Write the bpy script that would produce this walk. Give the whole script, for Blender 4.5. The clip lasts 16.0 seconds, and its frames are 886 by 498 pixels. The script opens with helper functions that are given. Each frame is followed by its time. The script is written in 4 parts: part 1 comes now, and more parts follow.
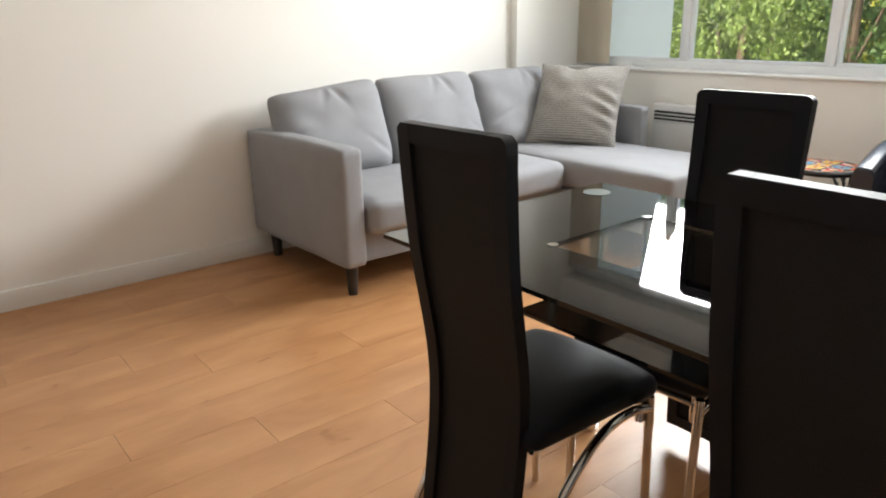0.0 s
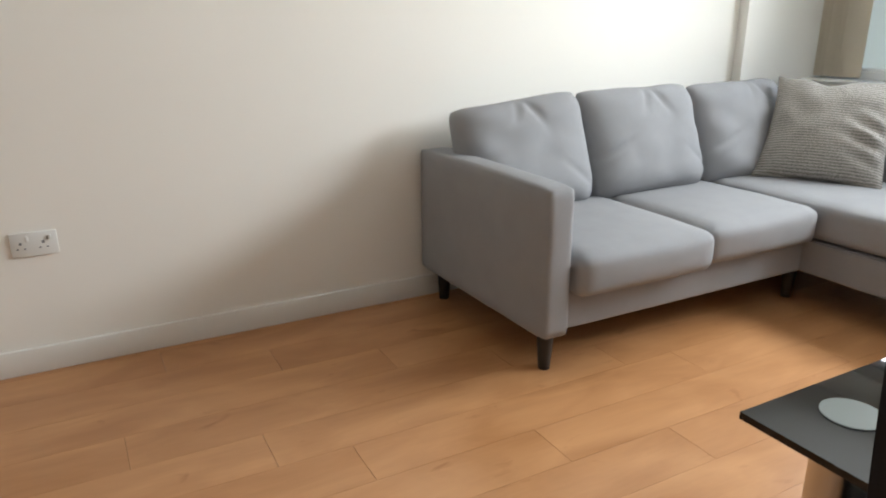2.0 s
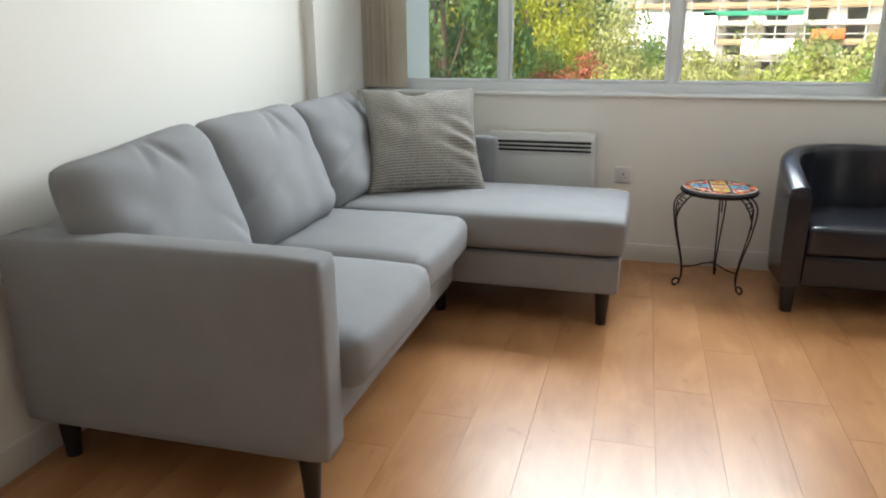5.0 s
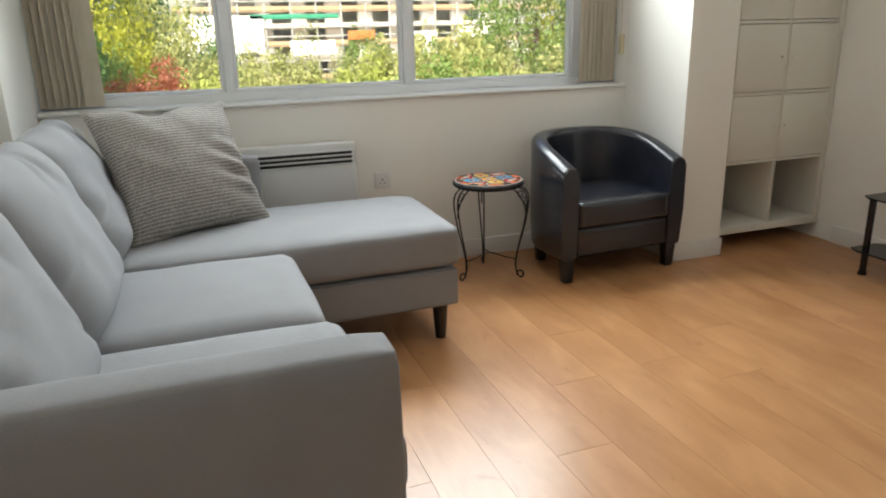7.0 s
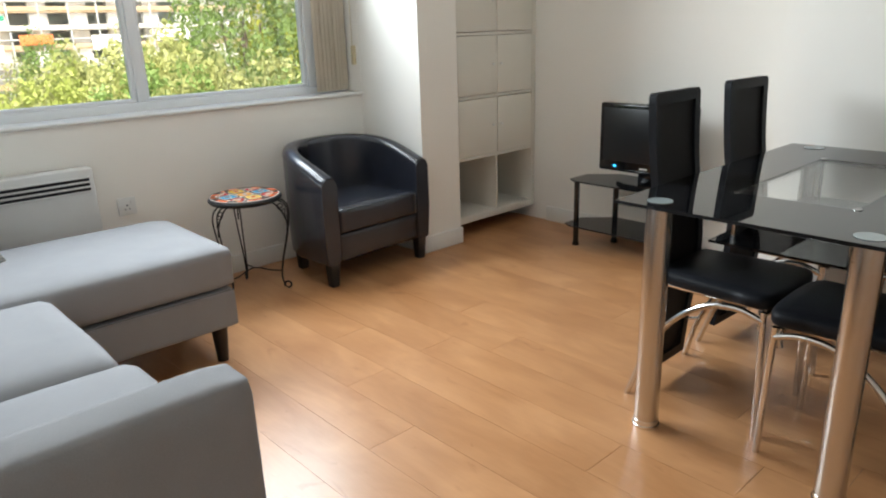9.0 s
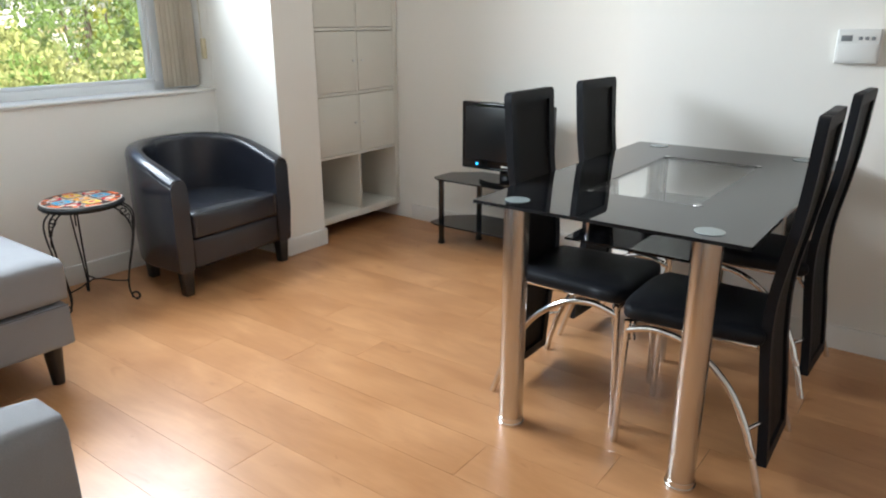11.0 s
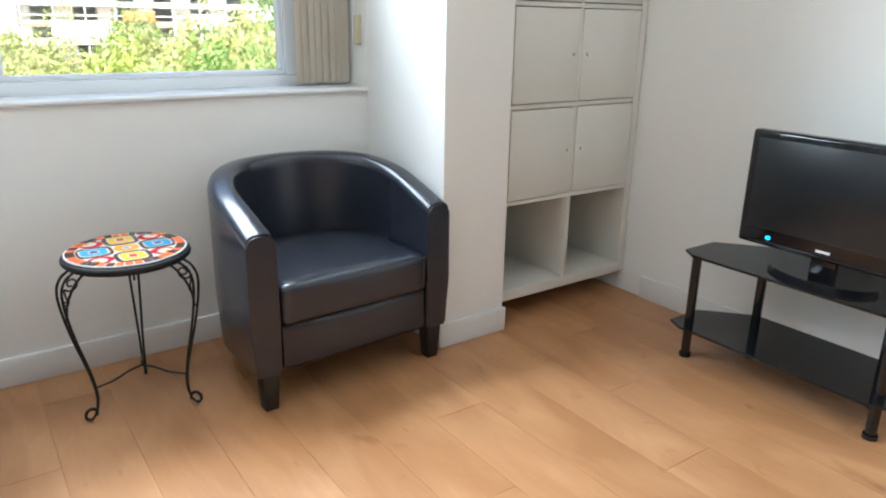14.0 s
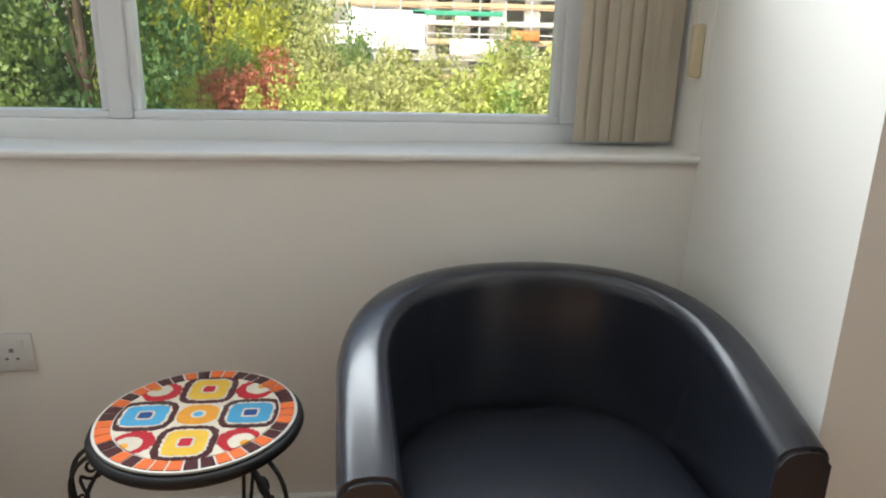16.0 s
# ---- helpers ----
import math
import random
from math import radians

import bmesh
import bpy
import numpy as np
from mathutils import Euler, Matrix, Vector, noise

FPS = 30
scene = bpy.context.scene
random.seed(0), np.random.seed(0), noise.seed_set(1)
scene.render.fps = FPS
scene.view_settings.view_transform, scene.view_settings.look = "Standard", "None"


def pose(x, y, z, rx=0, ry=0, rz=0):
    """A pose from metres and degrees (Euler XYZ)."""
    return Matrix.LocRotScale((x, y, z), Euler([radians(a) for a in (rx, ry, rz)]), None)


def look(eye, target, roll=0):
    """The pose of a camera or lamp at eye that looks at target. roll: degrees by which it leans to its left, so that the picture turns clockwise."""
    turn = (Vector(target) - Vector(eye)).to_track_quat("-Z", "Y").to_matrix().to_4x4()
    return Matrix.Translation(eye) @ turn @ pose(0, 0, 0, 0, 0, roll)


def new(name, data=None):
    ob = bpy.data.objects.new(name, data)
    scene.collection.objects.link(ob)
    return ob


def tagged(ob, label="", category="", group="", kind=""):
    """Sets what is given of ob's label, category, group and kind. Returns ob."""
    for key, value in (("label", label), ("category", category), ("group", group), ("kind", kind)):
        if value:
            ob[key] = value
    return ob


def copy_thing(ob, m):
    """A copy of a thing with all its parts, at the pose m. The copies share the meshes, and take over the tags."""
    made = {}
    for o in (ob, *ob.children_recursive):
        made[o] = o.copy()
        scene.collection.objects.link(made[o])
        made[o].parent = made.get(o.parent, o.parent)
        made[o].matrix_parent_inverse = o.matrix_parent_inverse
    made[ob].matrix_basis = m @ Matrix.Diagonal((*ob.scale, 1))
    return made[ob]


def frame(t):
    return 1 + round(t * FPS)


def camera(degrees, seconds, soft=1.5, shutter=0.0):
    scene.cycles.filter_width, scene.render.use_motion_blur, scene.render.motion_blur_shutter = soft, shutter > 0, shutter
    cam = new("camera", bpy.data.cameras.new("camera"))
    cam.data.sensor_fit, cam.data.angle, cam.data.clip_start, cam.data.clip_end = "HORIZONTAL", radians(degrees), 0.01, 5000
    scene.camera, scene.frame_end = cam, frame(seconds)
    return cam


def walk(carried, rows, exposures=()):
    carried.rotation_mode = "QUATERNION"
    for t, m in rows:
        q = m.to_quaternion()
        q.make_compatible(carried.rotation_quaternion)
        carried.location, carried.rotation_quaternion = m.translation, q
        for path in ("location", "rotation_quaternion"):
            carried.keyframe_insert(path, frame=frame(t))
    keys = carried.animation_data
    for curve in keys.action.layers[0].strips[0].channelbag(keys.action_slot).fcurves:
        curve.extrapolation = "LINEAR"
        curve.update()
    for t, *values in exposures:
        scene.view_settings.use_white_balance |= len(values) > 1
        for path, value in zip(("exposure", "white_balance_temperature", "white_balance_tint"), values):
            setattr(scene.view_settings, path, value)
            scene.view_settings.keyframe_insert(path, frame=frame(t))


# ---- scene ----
cam = camera(64.8, 16.0, soft=2.0)
PATH = [
    (0, (3.528, 1.225, 1.216), (2.045, 2.415, 0.596), -1.0),
    (0.5, (3.424, 1.323, 1.221), (1.907, 2.466, 0.596), -0.4),
    (1, (3.265, 1.356, 1.201), (1.655, 2.367, 0.581), -0.2),
    (1.5, (3.009, 1.392, 1.209), (1.347, 2.317, 0.592), 0.1),
    (2, (2.742, 1.386, 1.225), (1.066, 2.284, 0.603), -0.2),
    (2.5, (2.465, 1.306, 1.261), (0.811, 2.232, 0.621), 0.2),
    (3, (2.254, 1.255, 1.256), (0.697, 2.337, 0.619), -0.0),
    (3.5, (2.101, 1.286, 1.211), (0.755, 2.634, 0.603), -0.6),
    (4, (2.025, 1.233, 1.211), (0.932, 2.795, 0.609), -0.4),
    (6.5, (0.853, 1.66, 1.159), (1.231, 3.54, 0.59), -1.3),
    (7, (0.677, 1.729, 1.194), (1.315, 3.531, 0.605), -1.4),
    (7.5, (0.575, 1.815, 1.226), (1.451, 3.512, 0.631), -1.6),
    (8, (0.499, 1.808, 1.246), (1.527, 3.414, 0.644), -1.6),
    (8.5, (0.467, 1.778, 1.249), (1.629, 3.29, 0.645), -1.7),
    (9, (0.477, 1.724, 1.259), (1.762, 3.131, 0.653), -1.8),
    (9.5, (0.486, 1.721, 1.269), (1.89, 3.01, 0.661), -1.4),
    (10, (0.495, 1.718, 1.273), (1.974, 2.918, 0.664), -1.3),
    (12.5, (0.969, 2.033, 1.188), (2.506, 3.148, 0.561), 0.2),
    (13, (1.236, 2.24, 1.166), (2.661, 3.495, 0.536), 0.5),
    (13.5, (1.495, 2.466, 1.150), (2.75, 3.890, 0.523), 0.7),
    (14, (1.671, 2.743, 1.142), (2.770, 4.297, 0.527), 0.9),
    (14.5, (1.878, 3.038, 1.160), (2.853, 4.674, 0.537), 1.1),
    (15, (2.024, 3.327, 1.150), (2.868, 5.034, 0.539), 1.2),
    (15.5, (2.116, 3.608, 1.142), (2.733, 5.415, 0.547), 1.5),
    (16, (2.339, 3.771, 1.134), (2.537, 5.674, 0.550), 1.4),
]
EXPOSURES = [(0, 1.52, 7400, 14), (1, 1.45, 7250, 14), (2, 1.33, 7100, 12), (3.5, 1.15, 6650, 11), (4.2, 1.1, 6700, 9), (5.5, 1.05, 7150, 10), (7, 1.05, 7250, 10),
             (8.5, 1.2, 6900, 10), (10, 1.4, 6700, 10), (12.5, 1.66, 6200, 10), (14, 1.82, 6100, 9), (15, 1.78, 6150, 9), (15.5, 1.42, 6700, 10), (16, 1.08, 7000, 11)]
walk(cam, [(t, look(e, g, r)) for t, e, g, r in PATH], EXPOSURES)

# ---- world, sun and window light ----
world = bpy.data.worlds.new("sky")
scene.world = world
world.use_nodes = True
_n = world.node_tree.nodes
_sky = _n.new("ShaderNodeTexSky")
_sky.sky_type = "NISHITA"
_sky.sun_disc = False
_sky.sun_elevation, _sky.sun_rotation = radians(45), radians(200)
_sky.air_density, _sky.dust_density = 1.2, 2.5
_bg = _n["Background"]
world.node_tree.links.new(_sky.outputs[0], _bg.inputs[0])
_bg.inputs[1].default_value = 0.15

sun_data = bpy.data.lights.new("sun", "SUN")
sun_data.energy, sun_data.angle, sun_data.color = 5.0, radians(12), (1.0, 0.95, 0.86)
sun = new("sun", sun_data)
sun.matrix_world = look((-6, -8, 21), (2, 12, 0))

win_data = bpy.data.lights.new("window_light", "AREA")
win_data.shape, win_data.size, win_data.size_y = "RECTANGLE", 2.0, 0.62
win_data.energy, win_data.color = 38, (0.80, 0.91, 1.0)
win_data.spread = radians(130)
win_light = new("window_light", win_data)
win_light.matrix_world = look((1.74, 5.345, 1.84), (1.74, 0.0, 0.70))


# ---- materials ----
def mat(name, colour, rough=0.6, metal=0.0, scale=6.0, vary=0.08, bump=0.0, bump_scale=60.0, rand=0.0, coat=0.0, stretch=(1, 1, 1), fine=0.0):
    m = bpy.data.materials.new(name)
    m.use_nodes = True
    n, ln = m.node_tree.nodes, m.node_tree.links
    p = n["Principled BSDF"]
    p.inputs["Roughness"].default_value = rough
    p.inputs["Metallic"].default_value = metal
    p.inputs["Coat Weight"].default_value = coat
    p.inputs["Coat Roughness"].default_value = 0.12
    tc = n.new("ShaderNodeTexCoord")
    mp = n.new("ShaderNodeMapping")
    mp.inputs["Scale"].default_value = stretch
    ln.new(tc.outputs["Object"], mp.inputs["Vector"])
    tex = n.new("ShaderNodeTexNoise")
    tex.inputs["Scale"].default_value, tex.inputs["Detail"].default_value = scale, 6
    ln.new(mp.outputs[0], tex.inputs["Vector"])
    tex2 = n.new("ShaderNodeTexNoise")
    tex2.inputs["Scale"].default_value, tex2.inputs["Detail"].default_value = bump_scale, 3
    ln.new(mp.outputs[0], tex2.inputs["Vector"])
    mixv = n.new("ShaderNodeMath")
    mixv.operation = "MULTIPLY_ADD"
    ln.new(tex.outputs["Fac"], mixv.inputs[0])
    mixv.inputs[1].default_value, mixv.inputs[2].default_value = 2 * vary, 1 - vary
    add = n.new("ShaderNodeMath")
    add.operation = "MULTIPLY_ADD"
    ln.new(tex2.outputs["Fac"], add.inputs[0])
    add.inputs[1].default_value = 2 * fine
    ln.new(mixv.outputs[0], add.inputs[2])
    sub = n.new("ShaderNodeMath")
    sub.operation = "SUBTRACT"
    ln.new(add.outputs[0], sub.inputs[0])
    sub.inputs[1].default_value = fine
    last = sub.outputs[0]
    if rand:
        oi = n.new("ShaderNodeObjectInfo")
        r = n.new("ShaderNodeMath")
        r.operation = "MULTIPLY_ADD"
        ln.new(oi.outputs["Random"], r.inputs[0])
        r.inputs[1].default_value, r.inputs[2].default_value = 2 * rand, 1 - rand
        mm = n.new("ShaderNodeMath")
        mm.operation = "MULTIPLY"
        ln.new(last, mm.inputs[0])
        ln.new(r.outputs[0], mm.inputs[1])
        last = mm.outputs[0]
    mul = n.new("ShaderNodeVectorMath")
    mul.operation = "SCALE"
    mul.inputs[0].default_value = colour
    ln.new(last, mul.inputs["Scale"])
    ln.new(mul.outputs[0], p.inputs["Base Color"])
    if bump:
        b = n.new("ShaderNodeBump")
        b.inputs["Strength"].default_value, b.inputs["Distance"].default_value = bump, 0.004
        ln.new(tex2.outputs["Fac"], b.inputs["Height"])
        ln.new(b.outputs[0], p.inputs["Normal"])
    return m


def wood_floor():
    m = bpy.data.materials.new("laminate_oak")
    m.use_nodes = True
    n, ln = m.node_tree.nodes, m.node_tree.links
    p = n["Principled BSDF"]
    tc, oi = n.new("ShaderNodeTexCoord"), n.new("ShaderNodeObjectInfo")
    off = n.new("ShaderNodeVectorMath")
    off.operation = "SCALE"
    off.inputs[0].default_value = (17, 31, 7)
    ln.new(oi.outputs["Random"], off.inputs["Scale"])
    ad = n.new("ShaderNodeVectorMath")
    ad.operation = "ADD"
    ln.new(tc.outputs["Object"], ad.inputs[0])
    ln.new(off.outputs[0], ad.inputs[1])

    def tex(scale, stretch, detail=5, distort=0.0):
        mp = n.new("ShaderNodeMapping")
        mp.inputs["Scale"].default_value = stretch
        ln.new(ad.outputs[0], mp.inputs[0])
        t = n.new("ShaderNodeTexNoise")
        t.inputs["Scale"].default_value, t.inputs["Detail"].default_value, t.inputs["Distortion"].default_value = scale, detail, distort
        ln.new(mp.outputs[0], t.inputs["Vector"])
        return t.outputs["Fac"]
    big, grain, blot = tex(2.2, (2.6, 1.0, 1), 4, 0.6), tex(9, (9, 0.7, 1), 6, 0.5), tex(5.5, (2.2, 1, 1), 3, 1.0)
    ramp = n.new("ShaderNodeValToRGB")
    ramp.color_ramp.elements[0].position, ramp.color_ramp.elements[1].position = 0.30, 0.72
    ramp.color_ramp.elements[0].color = (0.43, 0.195, 0.078, 1)
    ramp.color_ramp.elements[1].color = (0.60, 0.305, 0.140, 1)
    s1 = n.new("ShaderNodeMath")
    s1.operation = "MULTIPLY_ADD"
    ln.new(grain, s1.inputs[0])
    s1.inputs[1].default_value = 0.16
    ln.new(big, s1.inputs[2])
    s2 = n.new("ShaderNodeMath")
    s2.operation = "MULTIPLY_ADD"
    ln.new(oi.outputs["Random"], s2.inputs[0])
    s2.inputs[1].default_value = 0.10
    ln.new(s1.outputs[0], s2.inputs[2])
    s3 = n.new("ShaderNodeMath")
    s3.operation = "SUBTRACT"
    ln.new(s2.outputs[0], s3.inputs[0])
    s3.inputs[1].default_value = 0.14
    ln.new(s3.outputs[0], ramp.inputs[0])
    knots = n.new("ShaderNodeValToRGB")
    knots.color_ramp.elements[0].position, knots.color_ramp.elements[1].position = 0.66, 0.8
    knots.color_ramp.elements[0].color, knots.color_ramp.elements[1].color = (1, 1, 1, 1), (0.72, 0.62, 0.52, 1)
    ln.new(blot, knots.inputs[0])
    mix = n.new("ShaderNodeVectorMath")
    mix.operation = "MULTIPLY"
    ln.new(ramp.outputs[0], mix.inputs[0])
    ln.new(knots.outputs[0], mix.inputs[1])
    ln.new(mix.outputs[0], p.inputs["Base Color"])
    p.inputs["Roughness"].default_value = 0.31
    b = n.new("ShaderNodeBump")
    b.inputs["Strength"].default_value, b.inputs["Distance"].default_value = 0.05, 0.002
    ln.new(grain, b.inputs["Height"])
    ln.new(b.outputs[0], p.inputs["Normal"])
    return m


def glass(name, colour=(1, 1, 1), rough=0.0):
    m = bpy.data.materials.new(name)
    m.use_nodes = True
    n, ln = m.node_tree.nodes, m.node_tree.links
    for x in list(n):
        n.remove(x)
    out, tr, gl, mx, lw, pw, fr = (n.new("ShaderNode" + k) for k in ("OutputMaterial", "BsdfTransparent", "BsdfGlossy", "MixShader", "LayerWeight", "Math", "Math"))
    lw.inputs["Blend"].default_value = 0.5
    pw.operation, fr.operation = "POWER", "MULTIPLY_ADD"
    pw.inputs[1].default_value = 4.0
    fr.inputs[1].default_value, fr.inputs[2].default_value = 0.7, 0.03
    ln.new(lw.outputs["Facing"], pw.inputs[0])
    ln.new(pw.outputs[0], fr.inputs[0])
    tr.inputs[0].default_value = (*colour, 1)
    gl.inputs["Roughness"].default_value = rough
    ln.new(fr.outputs[0], mx.inputs[0])
    ln.new(tr.outputs[0], mx.inputs[1])
    ln.new(gl.outputs[0], mx.inputs[2])
    ln.new(mx.outputs[0], out.inputs[0])
    return m


def see_through(m, share):
    """Let light shine through a thin sheet."""
    n, ln = m.node_tree.nodes, m.node_tree.links
    p = n["Principled BSDF"]
    tr, mx = n.new("ShaderNodeBsdfTranslucent"), n.new("ShaderNodeMixShader")
    ln.new(p.inputs["Base Color"].links[0].from_socket, tr.inputs["Color"])
    mx.inputs[0].default_value = share
    ln.new(p.outputs[0], mx.inputs[1])
    ln.new(tr.outputs[0], mx.inputs[2])
    ln.new(mx.outputs[0], n["Material Output"].inputs[0])
    return m


def leaf_mat(name, c):
    return see_through(mat(name, c, 0.6, scale=1.3, vary=0.2, rand=0.12, fine=0.1, bump_scale=9), 0.45)


M_WALL = mat("white_wall_paint", (0.87, 0.845, 0.795), 0.75, scale=1.2, vary=0.02, bump=0.06, bump_scale=220)
M_CEIL = mat("white_ceiling_paint", (0.82, 0.82, 0.80), 0.85, scale=1.5, vary=0.02)
M_TRIM = mat("white_gloss_trim", (0.80, 0.79, 0.76), 0.38, scale=3, vary=0.03, bump=0.04, bump_scale=40)
M_UPVC = mat("white_upvc", (0.80, 0.82, 0.84), 0.3, scale=3, vary=0.02)
M_FLOOR = wood_floor()
M_SUB = mat("dark_joint", (0.16, 0.085, 0.04), 0.8)
M_FAB = mat("grey_weave_fabric", (0.285, 0.287, 0.300), 0.92, scale=9, vary=0.09, bump=0.35, bump_scale=620, fine=0.14)
M_SEAM = mat("grey_seam", (0.16, 0.16, 0.17), 0.9)
M_BLACKWOOD = mat("black_wood", (0.012, 0.011, 0.011), 0.42, scale=10, vary=0.15)
M_LEATHER = mat("black_faux_leather", (0.021, 0.024, 0.034), 0.26, scale=8, vary=0.15, bump=0.08, bump_scale=260, coat=0.2)
M_CHLEATHER = mat("black_chair_leatherette", (0.009, 0.010, 0.013), 0.50, scale=8, vary=0.15, bump=0.10, bump_scale=320)
M_CHPANEL = mat("brown_black_mesh_fabric", (0.014, 0.0125, 0.0125), 0.6, scale=8, vary=0.15, bump=0.4, bump_scale=420, fine=0.2)
M_CHROME = mat("chrome", (0.72, 0.71, 0.70), 0.12, 1.0, scale=4, vary=0.04)
M_STEEL = mat("brushed_steel", (0.62, 0.60, 0.57), 0.24, 1.0, scale=4, vary=0.05, stretch=(1, 1, 0.05))
M_BGLASS = mat("black_printed_glass", (0.008, 0.008, 0.009), 0.03, scale=3, vary=0.1)
M_GLASS = glass("clear_glass", (0.97, 0.985, 0.98))
M_PANE = glass("window_glass", (0.97, 0.98, 0.98))
M_DISC = mat("frosted_disc", (0.27, 0.31, 0.31), 0.12, scale=5, vary=0.05)
M_IRON = mat("black_wrought_iron", (0.012, 0.012, 0.013), 0.5, 0.2, scale=20, vary=0.2, bump=0.1, bump_scale=90)
M_BLIND = mat("cream_blind_fabric", (0.72, 0.65, 0.54), 0.9, scale=4, vary=0.05, bump=0.3, bump_scale=300, stretch=(3, 3, 0.4), fine=0.06)
see_through(M_BLIND, 0.4)
M_HEAT = mat("white_heater_enamel", (0.72, 0.72, 0.71), 0.4, scale=3, vary=0.03)
M_DARK = mat("dark_slot", (0.02, 0.02, 0.022), 0.7)
M_PLASTIC = mat("white_plastic", (0.74, 0.74, 0.72), 0.35, scale=6, vary=0.03)
M_CREAM = mat("cream_plastic", (0.62, 0.54, 0.36), 0.4)
M_SHELF = mat("white_melamine", (0.74, 0.715, 0.645), 0.42, scale=4, vary=0.025)
M_TVB = mat("piano_black_plastic", (0.006, 0.006, 0.007), 0.12)
M_SCREEN = mat("dark_screen", (0.012, 0.014, 0.016), 0.28)
M_GREY = mat("grey_plastic", (0.2, 0.21, 0.22), 0.4)
M_REND = mat("white_render_wall", (0.88, 0.88, 0.87), 0.85, scale=3, vary=0.04, bump=0.3, bump_scale=60)
M_GROUND = mat("rough_grass_ground", (0.09, 0.11, 0.04), 0.95, scale=0.8, vary=0.4, fine=0.3, bump_scale=14)
M_BARK = mat("bark", (0.09, 0.065, 0.045), 0.9, scale=8, vary=0.3, bump=0.5, bump_scale=30)


for _m, _s in ((M_CHLEATHER, 0.17), (M_CHPANEL, 0.18), (M_LEATHER, 0.5)):
    _m.node_tree.nodes["Principled BSDF"].inputs["Specular IOR Level"].default_value = _s


# ---- mesh helpers ----
def obj(name, bm, material, parent=None, smooth=True, angle=40):
    me = bpy.data.meshes.new(name)
    bmesh.ops.recalc_face_normals(bm, faces=bm.faces)
    if smooth:
        for f in bm.faces:
            f.smooth = True
        for e in bm.edges:
            if len(e.link_faces) == 2 and e.calc_face_angle(0) > radians(angle):
                e.smooth = False
    bm.to_mesh(me)
    bm.free()
    for k in (material if isinstance(material, (list, tuple)) else [material]):
        me.materials.append(k)
    ob = new(name, me)
    if parent:
        ob.parent = parent
    return ob


def put_box(bm, x0, x1, y0, y1, z0, z1, bevel=0.0, seg=2, index=0):
    r = bmesh.ops.create_cube(bm, size=1)
    vs = r["verts"]
    bmesh.ops.transform(bm, verts=vs, matrix=Matrix.Translation(((x0 + x1) / 2, (y0 + y1) / 2, (z0 + z1) / 2)) @ Matrix.Diagonal((x1 - x0, y1 - y0, z1 - z0, 1)))
    fs = {f for v in vs for f in v.link_faces}
    for f in fs:
        f.material_index = index
    if bevel:
        es = list({e for v in vs for e in v.link_edges})
        bmesh.ops.bevel(bm, geom=es, offset=bevel, segments=seg, profile=0.5, affect="EDGES")


def box(name, x0, x1, y0, y1, z0, z1, material, parent=None, bevel=0.003, seg=2):
    bm = bmesh.new()
    put_box(bm, x0, x1, y0, y1, z0, z1, bevel, seg)
    return obj(name, bm, material, parent)


def put_cyl(bm, p0, p1, r0, r1=None, n=20, cap=True):
    p0, p1 = Vector(p0), Vector(p1)
    d = p1 - p0
    r = bmesh.ops.create_cone(bm, cap_ends=cap, segments=n, radius1=r0, radius2=r0 if r1 is None else r1, depth=d.length)
    q = d.to_track_quat("Z", "Y").to_matrix().to_4x4()
    bmesh.ops.transform(bm, verts=r["verts"], matrix=Matrix.Translation((p0 + p1) / 2) @ q)
    return r["verts"]


def put_tube(bm, pts, r, n=10):
    pts = [Vector(p) for p in pts]
    rings = []
    up = Vector((0.13, 0.31, 0.94))
    for i, p in enumerate(pts):
        t = (pts[min(i + 1, len(pts) - 1)] - pts[max(i - 1, 0)]).normalized()
        a = t.cross(up).normalized()
        b = t.cross(a)
        rings.append([bm.verts.new(p + r * (math.cos(2 * math.pi * k / n) * a + math.sin(2 * math.pi * k / n) * b)) for k in range(n)])
    for q0, q1 in zip(rings, rings[1:]):
        for k in range(n):
            bm.faces.new((q0[k], q0[(k + 1) % n], q1[(k + 1) % n], q1[k]))
    bm.faces.new(rings[0][::-1])
    bm.faces.new(rings[-1])


def spline(pts, n=8):
    pts = [Vector(p) for p in pts]
    out = []
    for i in range(len(pts) - 1):
        p0, p1, p2, p3 = pts[max(i - 1, 0)], pts[i], pts[i + 1], pts[min(i + 2, len(pts) - 1)]
        for k in range(n):
            t = k / n
            out.append(0.5 * ((2 * p1) + (p2 - p0) * t + (2 * p0 - 5 * p1 + 4 * p2 - p3) * t * t + (3 * p1 - p0 - 3 * p2 + p3) * t ** 3))
    return out + [pts[-1]]


